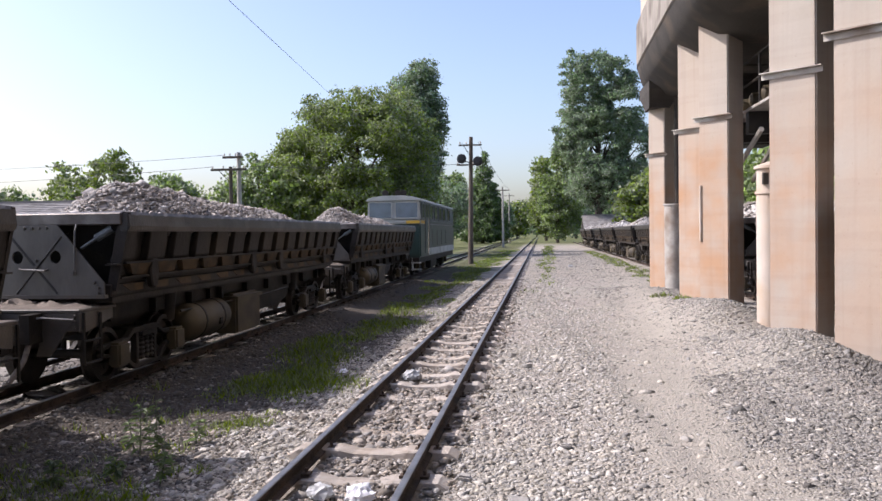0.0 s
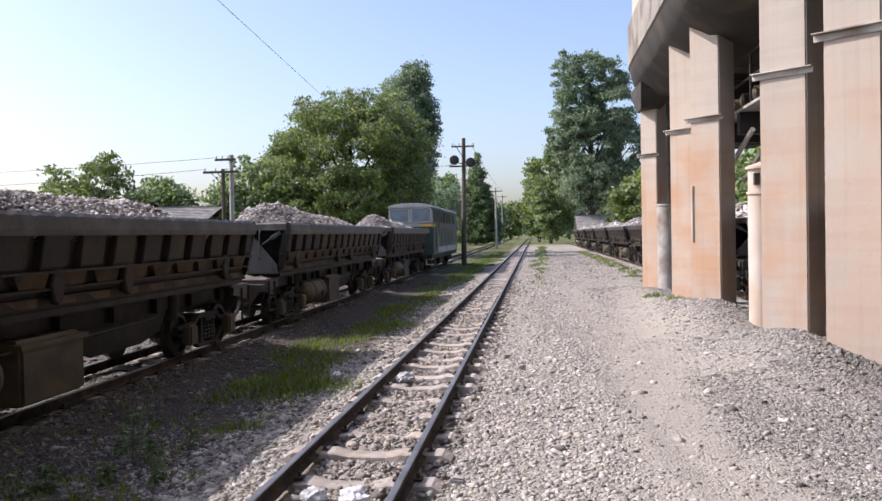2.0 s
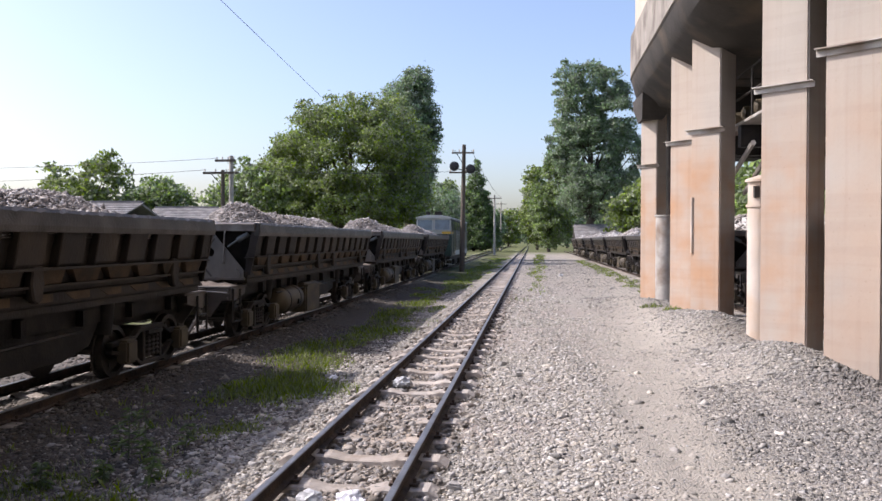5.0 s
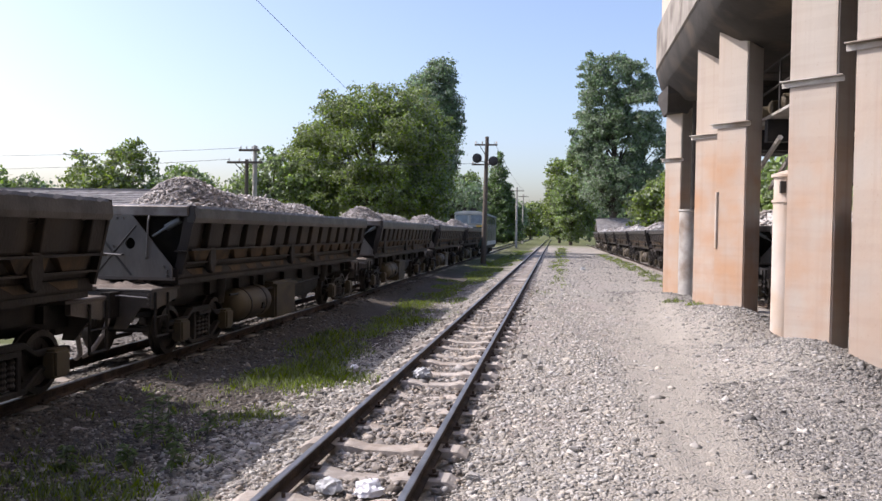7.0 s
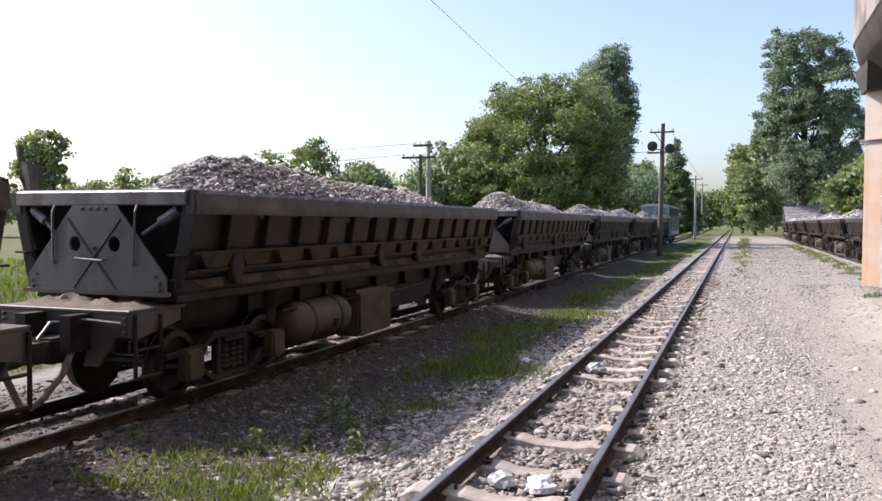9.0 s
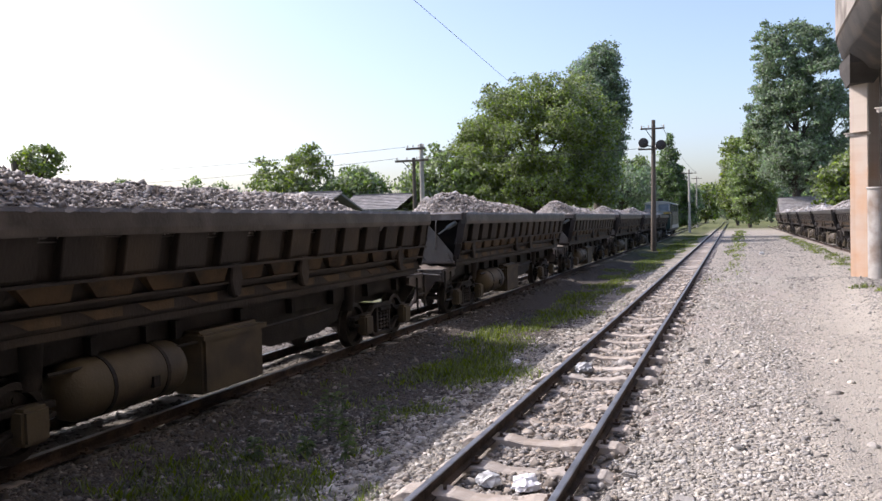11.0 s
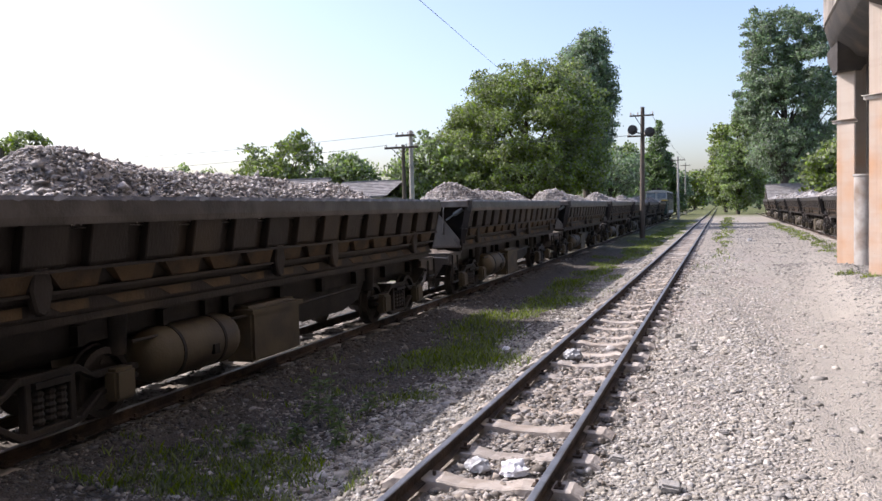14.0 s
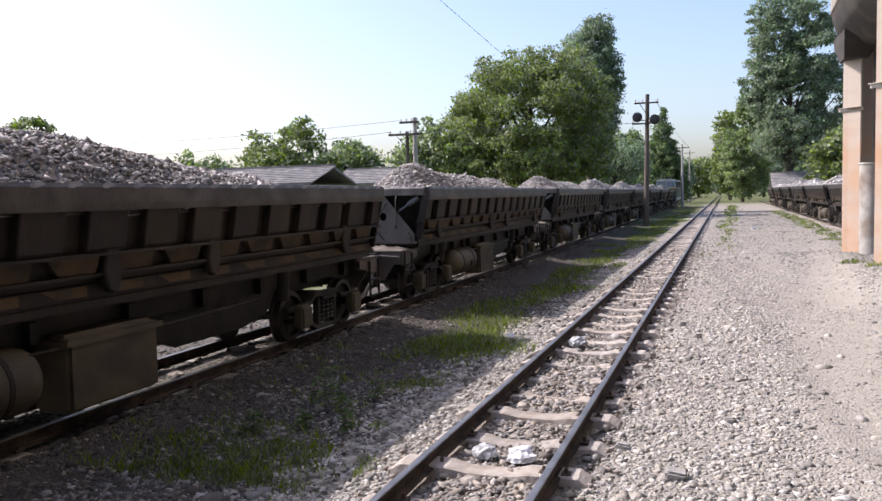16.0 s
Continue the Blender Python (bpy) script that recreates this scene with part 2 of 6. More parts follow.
LOCO_PALE = material("pale_blue_grey_paint", (0.42, 0.45, 0.45), 0.5, scale=2, fine=30, amount=0.15, dirt=(0.22, 0.24, 0.24), dirt_scale=1.5, dirt_low=0.55, dirt_high=0.75, bump=0.1)
LOCO_YELLOW = material("yellow_band_paint", (0.55, 0.36, 0.05), 0.5, scale=3, amount=0.2, bump=0.1)
# blue-grey base colour stands for the sky reflected in the cab panes
SKYGLASS = material("sky_tinted_cab_glass", (0.15, 0.20, 0.25), 0.25, scale=3, fine=20, amount=0.25, bump=0, spec=0.6)
GLASS = material("dark_window_glass", (0.02, 0.028, 0.034), 0.08, 0.0, scale=2, amount=0.2, bump=0, spec=1.0)
PAPER = material("crumpled_white_plastic", (0.75, 0.76, 0.80), 0.5, scale=10, amount=0.1, bump=0.3)
BRICKRED = material("broken_red_brick", (0.42, 0.22, 0.14), 0.9, scale=10, amount=0.3, bump=0.5)


# ---- mesh helpers ----
def box(bm, x0, x1, y0, y1, z0, z1):
    v = [bm.verts.new(c) for c in ((x0, y0, z0), (x1, y0, z0), (x1, y1, z0), (x0, y1, z0), (x0, y0, z1), (x1, y0, z1), (x1, y1, z1), (x0, y1, z1))]
    for f in ((3, 2, 1, 0), (4, 5, 6, 7), (0, 1, 5, 4), (1, 2, 6, 5), (2, 3, 7, 6), (3, 0, 4, 7)):
        bm.faces.new([v[i] for i in f])
    return bm


def rod(bm, a, b, r, seg=8, r2=None):
    a, b = Vector(a), Vector(b)
    q = (b - a).to_track_quat("Z", "Y")
    r2 = r if r2 is None else r2
    lo = [bm.verts.new(a + q @ Vector((r * math.cos(k), r * math.sin(k), 0))) for k in np.linspace(0, 2 * math.pi, seg, endpoint=False)]
    hi = [bm.verts.new(b + q @ Vector((r2 * math.cos(k), r2 * math.sin(k), 0))) for k in np.linspace(0, 2 * math.pi, seg, endpoint=False)]
    for i in range(seg):
        bm.faces.new((lo[i], lo[(i + 1) % seg], hi[(i + 1) % seg], hi[i]))
    bm.faces.new(lo[::-1])
    bm.faces.new(hi)
    return bm


def sweep(bm, points, r, seg=6):
    for a, b in zip(points, points[1:]):
        rod(bm, a, b, r, seg)
    return bm


def lathe(bm, profile, axis="y", centre=(0, 0, 0), seg=20):
    """Turns a profile of (along, radius) round an axis."""
    rings = []
    c = Vector(centre)
    for along, r in profile:
        ring = []
        for k in range(seg):
            u, w = r * math.cos(2 * math.pi * k / seg), r * math.sin(2 * math.pi * k / seg)
            ring.append(bm.verts.new(c + Vector({"x": (along, u, w), "y": (u, along, w), "z": (u, w, along)}[axis])))
        rings.append(ring)
    for a, b in zip(rings, rings[1:]):
        for k in range(seg):
            bm.faces.new((a[k], a[(k + 1) % seg], b[(k + 1) % seg], b[k]))
    bm.faces.new(rings[0][::-1])
    bm.faces.new(rings[-1])
    return bm


def extrude_xz(bm, pts, y0, y1):
    """A prism along y of a closed outline of (x, z)."""
    a = [bm.verts.new((x, y0, z)) for x, z in pts]
    b = [bm.verts.new((x, y1, z)) for x, z in pts]
    n = len(pts)
    for i in range(n):
        bm.faces.new((a[i], a[(i + 1) % n], b[(i + 1) % n], b[i]))
    bm.faces.new(a[::-1])
    bm.faces.new(b)
    return bm


def extrude_yz(bm, pts, x0, x1):
    a = [bm.verts.new((x0, y, z)) for y, z in pts]
    b = [bm.verts.new((x1, y, z)) for y, z in pts]
    n = len(pts)
    for i in range(n):
        bm.faces.new((a[i], a[(i + 1) % n], b[(i + 1) % n], b[i]))
    bm.faces.new(a[::-1])
    bm.faces.new(b)
    return bm


def soften(bm, width, seg=1):
    bmesh.ops.recalc_face_normals(bm, faces=bm.faces)
    edges = [e for e in bm.edges if len(e.link_faces) == 2 and e.calc_face_angle(0) > 0.6]
    bmesh.ops.bevel(bm, geom=edges, offset=width, segments=seg, affect="EDGES", clamp_overlap=True)
    return bm


def part(name, bm, mat, parent=None, label="", smooth=False):
    bmesh.ops.recalc_face_normals(bm, faces=bm.faces)
    me = bpy.data.meshes.new(name)
    bm.to_mesh(me)
    bm.free()
    me.materials.append(mat)
    if smooth:
        me.shade_smooth()
        me.set_sharp_from_angle(angle=0.7)
    ob = new(name, me)
    ob.parent = parent
    return tagged(ob, label)


def raw(name, verts, faces, mat, parent=None):
    me = bpy.data.meshes.new(name)
    me.from_pydata(verts, [], faces)
    me.materials.append(mat)
    ob = new(name, me)
    ob.parent = parent
    return ob


def quads_mesh(name, V, F, mat, parent=None):
    """A mesh of many triangles or quads from numpy arrays."""
    me = bpy.data.meshes.new(name)
    k = F.shape[1]
    me.vertices.add(len(V))
    me.vertices.foreach_set("co", np.ascontiguousarray(V, dtype=np.float32).ravel())
    me.loops.add(F.size)
    me.loops.foreach_set("vertex_index", np.ascontiguousarray(F, dtype=np.int32).ravel())
    me.polygons.add(len(F))
    me.polygons.foreach_set("loop_start", np.arange(0, F.size, k, dtype=np.int32))
    me.update(calc_edges=True)
    me.validate()
    me.materials.append(mat)
    ob = new(name, me)
    ob.parent = parent
    return ob


ICO_V, ICO_F = None, None


def ico():
    global ICO_V, ICO_F
    if ICO_V is None:
        bm = bmesh.new()
        bmesh.ops.create_icosphere(bm, subdivisions=1, radius=1)
        ICO_V = np.array([v.co[:] for v in bm.verts])
        ICO_F = np.array([[v.index for v in f.verts] for f in bm.faces])
        bm.free()
    return ICO_V, ICO_F


OCTA_V = np.array([(1, 0, 0), (-1, 0, 0), (0, 1, 0), (0, -1, 0), (0, 0, 1), (0, 0, -1)], float)
OCTA_F = np.array([(0, 2, 4), (2, 1, 4), (1, 3, 4), (3, 0, 4), (2, 0, 5), (1, 2, 5), (3, 1, 5), (0, 3, 5)])


def stones(name, places, sizes, mat, rng, parent=None, flat=0.55, chips=False):
    """Many broken stones in one mesh, each turned and stretched at random: lumps, or sharp eight-sided chips."""
    v0, f0 = (OCTA_V * 1.15, OCTA_F) if chips else ico()
    n = len(places)
    jitter = 1 + rng.uniform(-0.42, 0.42, (n, len(v0), 1))
    stretch = rng.uniform(0.6, 1.25, (n, 1, 3))
    v = v0[None] * jitter * stretch
    a, b = rng.uniform(0, 2 * np.pi, (2, n))
    ca, sa, cb, sb = np.cos(a), np.sin(a), np.cos(b) , np.sin(b)
    z = np.zeros(n)
    o = np.ones(n)
    rz = np.stack([ca, -sa, z, sa, ca, z, z, z, o], -1).reshape(n, 3, 3)
    rx = np.stack([o, z, z, z, cb, -sb, z, sb, cb], -1).reshape(n, 3, 3)
    v = np.einsum("nij,nkj->nki", rz @ rx, v)
    v[:, :, 2] *= flat
    v = v * np.asarray(sizes)[:, None, None] + np.asarray(places)[:, None]
    f = f0[None] + (np.arange(n) * len(v0))[:, None, None]
    return quads_mesh(name, v.reshape(-1, 3), f.reshape(-1, 3), mat, parent)


def thing(name, label, category, group="", kind=""):
    return tagged(new(name), label, category, group, kind)


# ---- ground ----
def lift(x, y):
    """Height of the ground: nearly flat, a low bed under the tracks, mounds of spilled gravel by the columns."""
    z = -0.15 + 0.03 * noise.noise((x * 0.5, y * 0.5, 0)) + 0.015 * noise.noise((x * 1.9, y * 1.9, 3))
    if -7.5 < x < 0.3:
        z += -0.012 * math.exp(-((x + 1.34) / 0.6) ** 2) - 0.05 * math.exp(-((x + 3.2) / 0.9) ** 2)
        z += 0.06 * math.exp(-((x + 4.42) / 0.22) ** 2)
    for mx, my, r, h in ((2.95, 14.3, 0.95, 0.44), (3.1, 16.6, 1.1, 0.28), (2.95, 10.7, 0.95, 0.38), (3.2, 9.4, 0.8, 0.14), (3.0, 19.2, 1.1, 0.14), (2.6, 22.5, 1.3, 0.12)):
        d = ((x - mx) ** 2 + ((y - my) * 0.6) ** 2) / r ** 2
        if d < 4:
            z += h * math.exp(-d * 1.4)
    return z


def build_ground():
    xs = np.unique(np.concatenate([np.linspace(-700, -60, 14), np.linspace(-60, -12, 25), np.linspace(-12, -6, 19), np.linspace(-6, 5, 74), np.linspace(5, 20, 20), np.linspace(20, 700, 18)]).round(3))
    ys = np.unique(np.concatenate([np.linspace(-300, -20, 10), np.linspace(-20, 2, 16), np.linspace(2, 26, 140), np.linspace(26, 60, 60), np.linspace(60, 160, 30), np.linspace(160, 1400, 24)]).round(3))
    V = np.array([(x, y, lift(x, y)) for y in ys for x in xs])
    n = len(xs)
    F = np.array([(j * n + i, j * n + i + 1, (j + 1) * n + i + 1, (j + 1) * n + i) for j in range(len(ys) - 1) for i in range(n - 1)])
    m = bpy.data.materials.new("gravel_yard_ground")
    m.use_nodes = True
    t = m.node_tree
    nd, link = t.nodes, t.links.new
    p = nd["Principled BSDF"]
    p.inputs["Roughness"].default_value = 0.95
    p.inputs["Specular IOR Level"].default_value = 0.2
    co = nd.new("ShaderNodeTexCoord").outputs["Object"]
    sep = nd.new("ShaderNodeSeparateXYZ")
    link(co, sep.inputs[0])

    def noisy(sc, detail=6.0):
        x = nd.new("ShaderNodeTexNoise")
        x.inputs["Scale"].default_value, x.inputs["Detail"].default_value = sc, detail
        link(co, x.inputs["Vector"])
        return x.outputs["Fac"]

    def calc(op, a, b):
        x = nd.new("ShaderNodeMath")
        x.operation = op
        x.use_clamp = op == "MULTIPLY"
        for v, s in ((a, x.inputs[0]), (b, x.inputs[1])):
            if isinstance(v, (int, float)):
                s.default_value = v
            else:
                link(v, s)
        return x.outputs[0]

    def band(v, a, b, c, d):
        """1 between b and c, falling to 0 at a and d."""
        r = nd.new("ShaderNodeMapRange")
        r.inputs[1].default_value, r.inputs[2].default_value = a, b
        link(v, r.inputs[0])
        q = nd.new("ShaderNodeMapRange")
        q.inputs[1].default_value, q.inputs[2].default_value = d, c
        link(v, q.inputs[0])
        return calc("MULTIPLY", r.outputs[0], q.outputs[0])

    def mixed(f, a, b):
        x = nd.new("ShaderNodeMix")
        x.data_type = "RGBA"
        link(f, x.inputs[0])
        for v, s in ((a, x.inputs[6]), (b, x.inputs[7])):
            if isinstance(v, tuple):
                s.default_value = (*v, 1)
            else:
                link(v, s)
        return x.outputs[2]

    wob = calc("SUBTRACT", noisy(0.8), 0.5)
    wx = calc("ADD", sep.outputs[0], calc("ADD", wob, wob))
    fine = nd.new("ShaderNodeTexVoronoi")
    fine.inputs["Scale"].default_value = 55
    link(co, fine.inputs["Vector"])
    gravel = mixed(fine.outputs["Color"], (0.22, 0.207, 0.183), (0.345, 0.328, 0.29))
    gravel = mixed(band(noisy(0.5), 0.45, 0.6, 0.9, 1.0), gravel, (0.30, 0.27, 0.245))
    pathcol = mixed(noisy(3.0, 9.0), (0.28, 0.26, 0.225), (0.395, 0.367, 0.32))
    # brown earth, darkened further to carry the train's shade
    shaded_soil = mixed(noisy(5.0), (0.032, 0.027, 0.022), (0.08, 0.068, 0.057))
    green = mixed(noisy(2.0), (0.075, 0.10, 0.03), (0.15, 0.15, 0.07))
    # the worn path bears away from the track, then fills the yard
    run = calc("MINIMUM", calc("MAXIMUM", sep.outputs[1], 3.0), 24.0)
    off = calc("SUBTRACT", wx, calc("ADD", calc("DIVIDE", run, 10.0), 0.3))
    col = mixed(band(off, -1.2, -0.05, 0.4, 1.5), gravel, pathcol)
    col = mixed(band(calc("ADD", sep.outputs[1], calc("ADD", wob, wob)), 24.0, 34.0, 900.0, 1000.0), col, mixed(noisy(1.4, 9.0), (0.225, 0.205, 0.172), (0.375, 0.345, 0.30)))
    col = mixed(calc("MULTIPLY", band(wx, -2.0, -1.9, -0.8, -0.7), 0.6), col, (0.25, 0.215, 0.19))
    # strips beside and under the loaded track get the shade-darkened earth
    col = mixed(calc("MULTIPLY", band(wx, -4.9, -4.2, -2.8, -2.2), 0.92), col, shaded_soil)
    col = mixed(calc("MULTIPLY", band(wx, -7.2, -6.4, -4.4, -3.8), 0.7), col, shaded_soil)
    col = mixed(calc("MULTIPLY", band(wx, -12.0, -11.0, -2.7, -2.0), calc("MULTIPLY", band(sep.outputs[1], 30.0, 48.0, 1500.0, 1600.0), 0.75)), col, green)
    col = mixed(band(wx, -60.0, -40.0, -7.9, -7.2), col, green)
    col = mixed(band(wx, -900.0, -800.0, -44.0, -39.0), col, green)
    far = band(sep.outputs[1], 95.0, 125.0, 1500.0, 1600.0)
    col = mixed(far, col, green)
    col = mixed(band(wx, 8.0, 11.0, 900.0, 1000.0), col, green)
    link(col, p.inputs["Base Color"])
    b = nd.new("ShaderNodeBump")
    b.inputs["Strength"].default_value, b.inputs["Distance"].default_value = 0.6, 0.022
    link(calc("ADD", noisy(30.0), fine.outputs["Distance"]), b.inputs["Height"])
    link(b.outputs[0], p.inputs["Normal"])
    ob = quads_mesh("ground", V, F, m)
    ob.data.shade_smooth()
    tagged(ob, "gravel and earth yard ground with a worn pale path", "ground", kind="structure")


build_ground()

# ---- tracks ----
LEFT = pose(-5.15, 6, 0, 0, 0, math.degrees(0.006))
NEAR = pose(-1.34, 6, 0)
RIGHT = pose(5.25, 6, 0)


def rail_mesh(y0, y1):
    web = bmesh.new()
    extrude_xz(web, [(-0.046, -0.107), (0.046, -0.107), (0.046, -0.097), (0.008, -0.085), (0.008, -0.034), (0.0255, -0.026), (0.0255, -0.008), (-0.0255, -0.008), (-0.0255, -0.026), (-0.008, -0.034), (-0.008, -0.085), (-0.046, -0.097)], y0, y1)
    head = bmesh.new()
    extrude_xz(head, [(-0.0235, -0.0075), (0.0235, -0.0075), (0.0215, -0.002), (0.014, 0.0), (-0.014, 0.0), (-0.0215, -0.002)], y0, y1)
    return web, head


def sleeper_data():
    bm = bmesh.new()
    xs = (-0.64, -0.57, -0.26, -0.14, 0.14, 0.26, 0.57, 0.64)
    zs = (-0.135, -0.092, -0.094, -0.120, -0.120, -0.094, -0.092, -0.135)
    rings = []
    for x, z in zip(xs, zs):
        w = 0.105 if abs(x) > 0.2 else 0.088
        rings.append([bm.verts.new(c) for c in ((x, -w - 0.03, -0.26), (x, -w, z), (x, -w + 0.02, z + 0.008), (x, w - 0.02, z + 0.008), (x, w, z), (x, w + 0.03, -0.26))])
    for a, b in zip(rings, rings[1:]):
        for k in range(6):
            bm.faces.new((a[k], a[(k + 1) % 6], b[(k + 1) % 6], b[k]))
    bm.faces.new(rings[0])
    bm.faces.new(rings[-1][::-1])
    bmesh.ops.recalc_face_normals(bm, faces=bm.faces)
    me = bpy.data.meshes.new("sleeper")
    bm.to_mesh(me)
    bm.free()
    me.materials.append(SLEEPER)
    return me


SLEEPER_MESH = sleeper_data()


def clip_data():
    bm = bmesh.new()
    box(bm, -0.03, 0.03, -0.04, 0.04, -0.102, -0.085)
    rod(bm, (0, 0, -0.09), (0, 0, -0.055), 0.013, 6)
    bmesh.ops.recalc_face_normals(bm, faces=bm.faces)
    me = bpy.data.meshes.new("rail_clip")
    bm.to_mesh(me)
    bm.free()
    me.materials.append(RAILWEB)
    return me


CLIP_MESH = clip_data()


def railway(name, m, y0, y1, first, label, sleepers_to, sunk=0.0):
    t = tagged(new(name), label, "railway track", kind="structure")
    t.matrix_world = m
    for x in (-0.406, 0.406):
        web, head = rail_mesh(y0, y1)
        for b in (web, head):
            bmesh.ops.translate(b, verts=b.verts, vec=(x, 0, 0))
        r = part("rail", web, RAILWEB, t, "rusty steel rail")
        part("rail_head", head, RAILHEAD, r, "polished running surface")
    rng = random.Random(name)
    y = first
    while y < sleepers_to:
        s = new("sleeper", SLEEPER_MESH)
        s.parent = t
        s.matrix_local = pose(rng.uniform(-0.02, 0.02), y + rng.uniform(-0.03, 0.03), rng.uniform(-0.032, 0.0) - sunk - (0.035 if rng.random() < 0.2 else 0), 0, rng.uniform(-0.6, 0.6), rng.uniform(-2.0, 2.0))
        if y < 16:
            for x in (-0.475, -0.337, 0.337, 0.475):
                c = new("rail_clip", CLIP_MESH)
                c.parent = t
                c.matrix_local = pose(x, y, 0)
        y += 0.672
    return t


railway("railway_track", NEAR, -40, 260, 5.41 - 6 - 0.672 * 20, "empty narrow-gauge track with concrete sleepers in gravel", 90)
railway("railway_track", LEFT, -110, 260, 0.2 - 0.672 * 24, "narrow-gauge track with dark rails under the train", 80, 0.045)
railway("railway_track", RIGHT, -10, 120, 0.1, "narrow-gauge siding under parked wagons", 60, 0.03)


# ---- dump wagon ----
BODY = 8.98
PITCH = 10.75
WHEEL_R = 0.29


def wheelset(parent, y):
    bm = bmesh.new()
    for s in (-1, 1):
        x = 0.381 * s
        lathe(bm, [(x - 0.012 * s, 0.315), (x + 0.014 * s, 0.315), (x + 0.022 * s, 0.295), (x + 0.100 * s, 0.288), (x + 0.104 * s, 0.235), (x + 0.050 * s, 0.222), (x + 0.045 * s, 0.10), (x + 0.11 * s, 0.085), (x + 0.11 * s, 0.05)], "x", (0, 0, 0), 28)
        for k in range(4):
            a = k * math.pi / 2 + 0.4
            rod(bm, (x + 0.04 * s, 0.16 * math.cos(a), 0.16 * math.sin(a)), (x + 0.056 * s, 0.16 * math.cos(a), 0.16 * math.sin(a)), 0.028, 8)
    rod(bm, (-0.6, 0, 0), (0.6, 0, 0), 0.05, 10)
    w = part("wheelset", bm, WHEEL, parent, "worn steel wheels on an axle")
    w.matrix_local = pose(0, y, WHEEL_R)
    return w


def bogie(parent, y, name="bogie"):
    b = new(name)
    b.parent = parent
    b.matrix_local = pose(0, y, 0)
    for s in (-1, 1):
        bm = bmesh.new()
        x0, x1 = sorted((0.52 * s, 0.60 * s))
        # diamond arch-bar frame
        extrude_yz(bm, [(-0.95, 0.36), (-0.45, 0.37), (-0.28, 0.46), (0.28, 0.46), (0.45, 0.37), (0.95, 0.36), (0.95, 0.41), (0.42, 0.43), (0.28, 0.52), (-0.28, 0.52), (-0.42, 0.43), (-0.95, 0.41)], x0, x1)
        extrude_yz(bm, [(-0.95, 0.33), (-0.5, 0.26), (-0.28, 0.12), (0.28, 0.12), (0.5, 0.26), (0.95, 0.33), (0.95, 0.29), (0.52, 0.22), (0.30, 0.07), (-0.30, 0.07), (-0.52, 0.22), (-0.95, 0.29)], x0, x1)
        for yy in (-0.24, 0.18):
            box(bm, x0, x1, yy, yy + 0.06, 0.10, 0.48)
        soften(bm, 0.008)
        part("bogie_frame", bm, STEEL, b, "cast steel diamond bogie frame")
    for s in (-1, 1):
        for yy in (-0.68, 0.68):
            bm = bmesh.new()
            x0, x1 = sorted((0.56 * s, 0.70 * s))
            box(bm, x0, x1, yy - 0.12, yy + 0.12, 0.16, 0.42)
            soften(bm, 0.025, 2)
            part("axle_box", bm, TANK, b, "dust-caked axle box")
        for yy in (-0.11, 0.0, 0.11):
            bm = bmesh.new()
            lathe(bm, [(0.15 + 0.025 * k, 0.052 if k % 2 else 0.040) for k in range(11)], "z", (0.57 * s, yy, 0), 10)
            part("spring", bm, STEEL, b, "coil spring")
        bm = bmesh.new()
        box(bm, *sorted((0.50 * s, 0.64 * s)), -0.18, 0.18, 0.42, 0.465)
        part("spring_plate", bm, STEEL, b)
    bm = bmesh.new()
    box(bm, -0.5, 0.5, -0.15, 0.15, 0.36, 0.50)
    soften(bm, 0.02)
    part("bolster", bm, STEEL, b)
    for yy in (-0.68, 0.68):
        wheelset(b, yy)
    return b


def tub_side(s):
    """One long tipping side with hat ribs, ledge and gussets."""
    bm = bmesh.new()
    out = [(0.72, 0.95), (0.775, 1.24), (0.835, 1.60), (0.90, 1.64), (0.865, 1.64), (0.805, 1.60), (0.745, 1.25), (0.69, 0.95)]
    extrude_xz(bm, [(x * s, z) for x, z in out], 0.02, BODY - 0.02)
    n = 14
    step = (BODY - 0.3) / n
    for k in range(n + 1):
        y = 0.15 + k * step
        w = 0.20 if 0 < k < n else 0.12
        # hat rib standing proud of the sloping plate
        a = [(0.72, 1.262), (0.845, 1.262), (0.872, 1.31), (0.922, 1.60), (0.87, 1.622)]
        extrude_xz(bm, [(x * s, z) for x, z in a], max(0.03, y - w), min(BODY - 0.03, y + w))
    soften(bm, 0.012)
    return bm


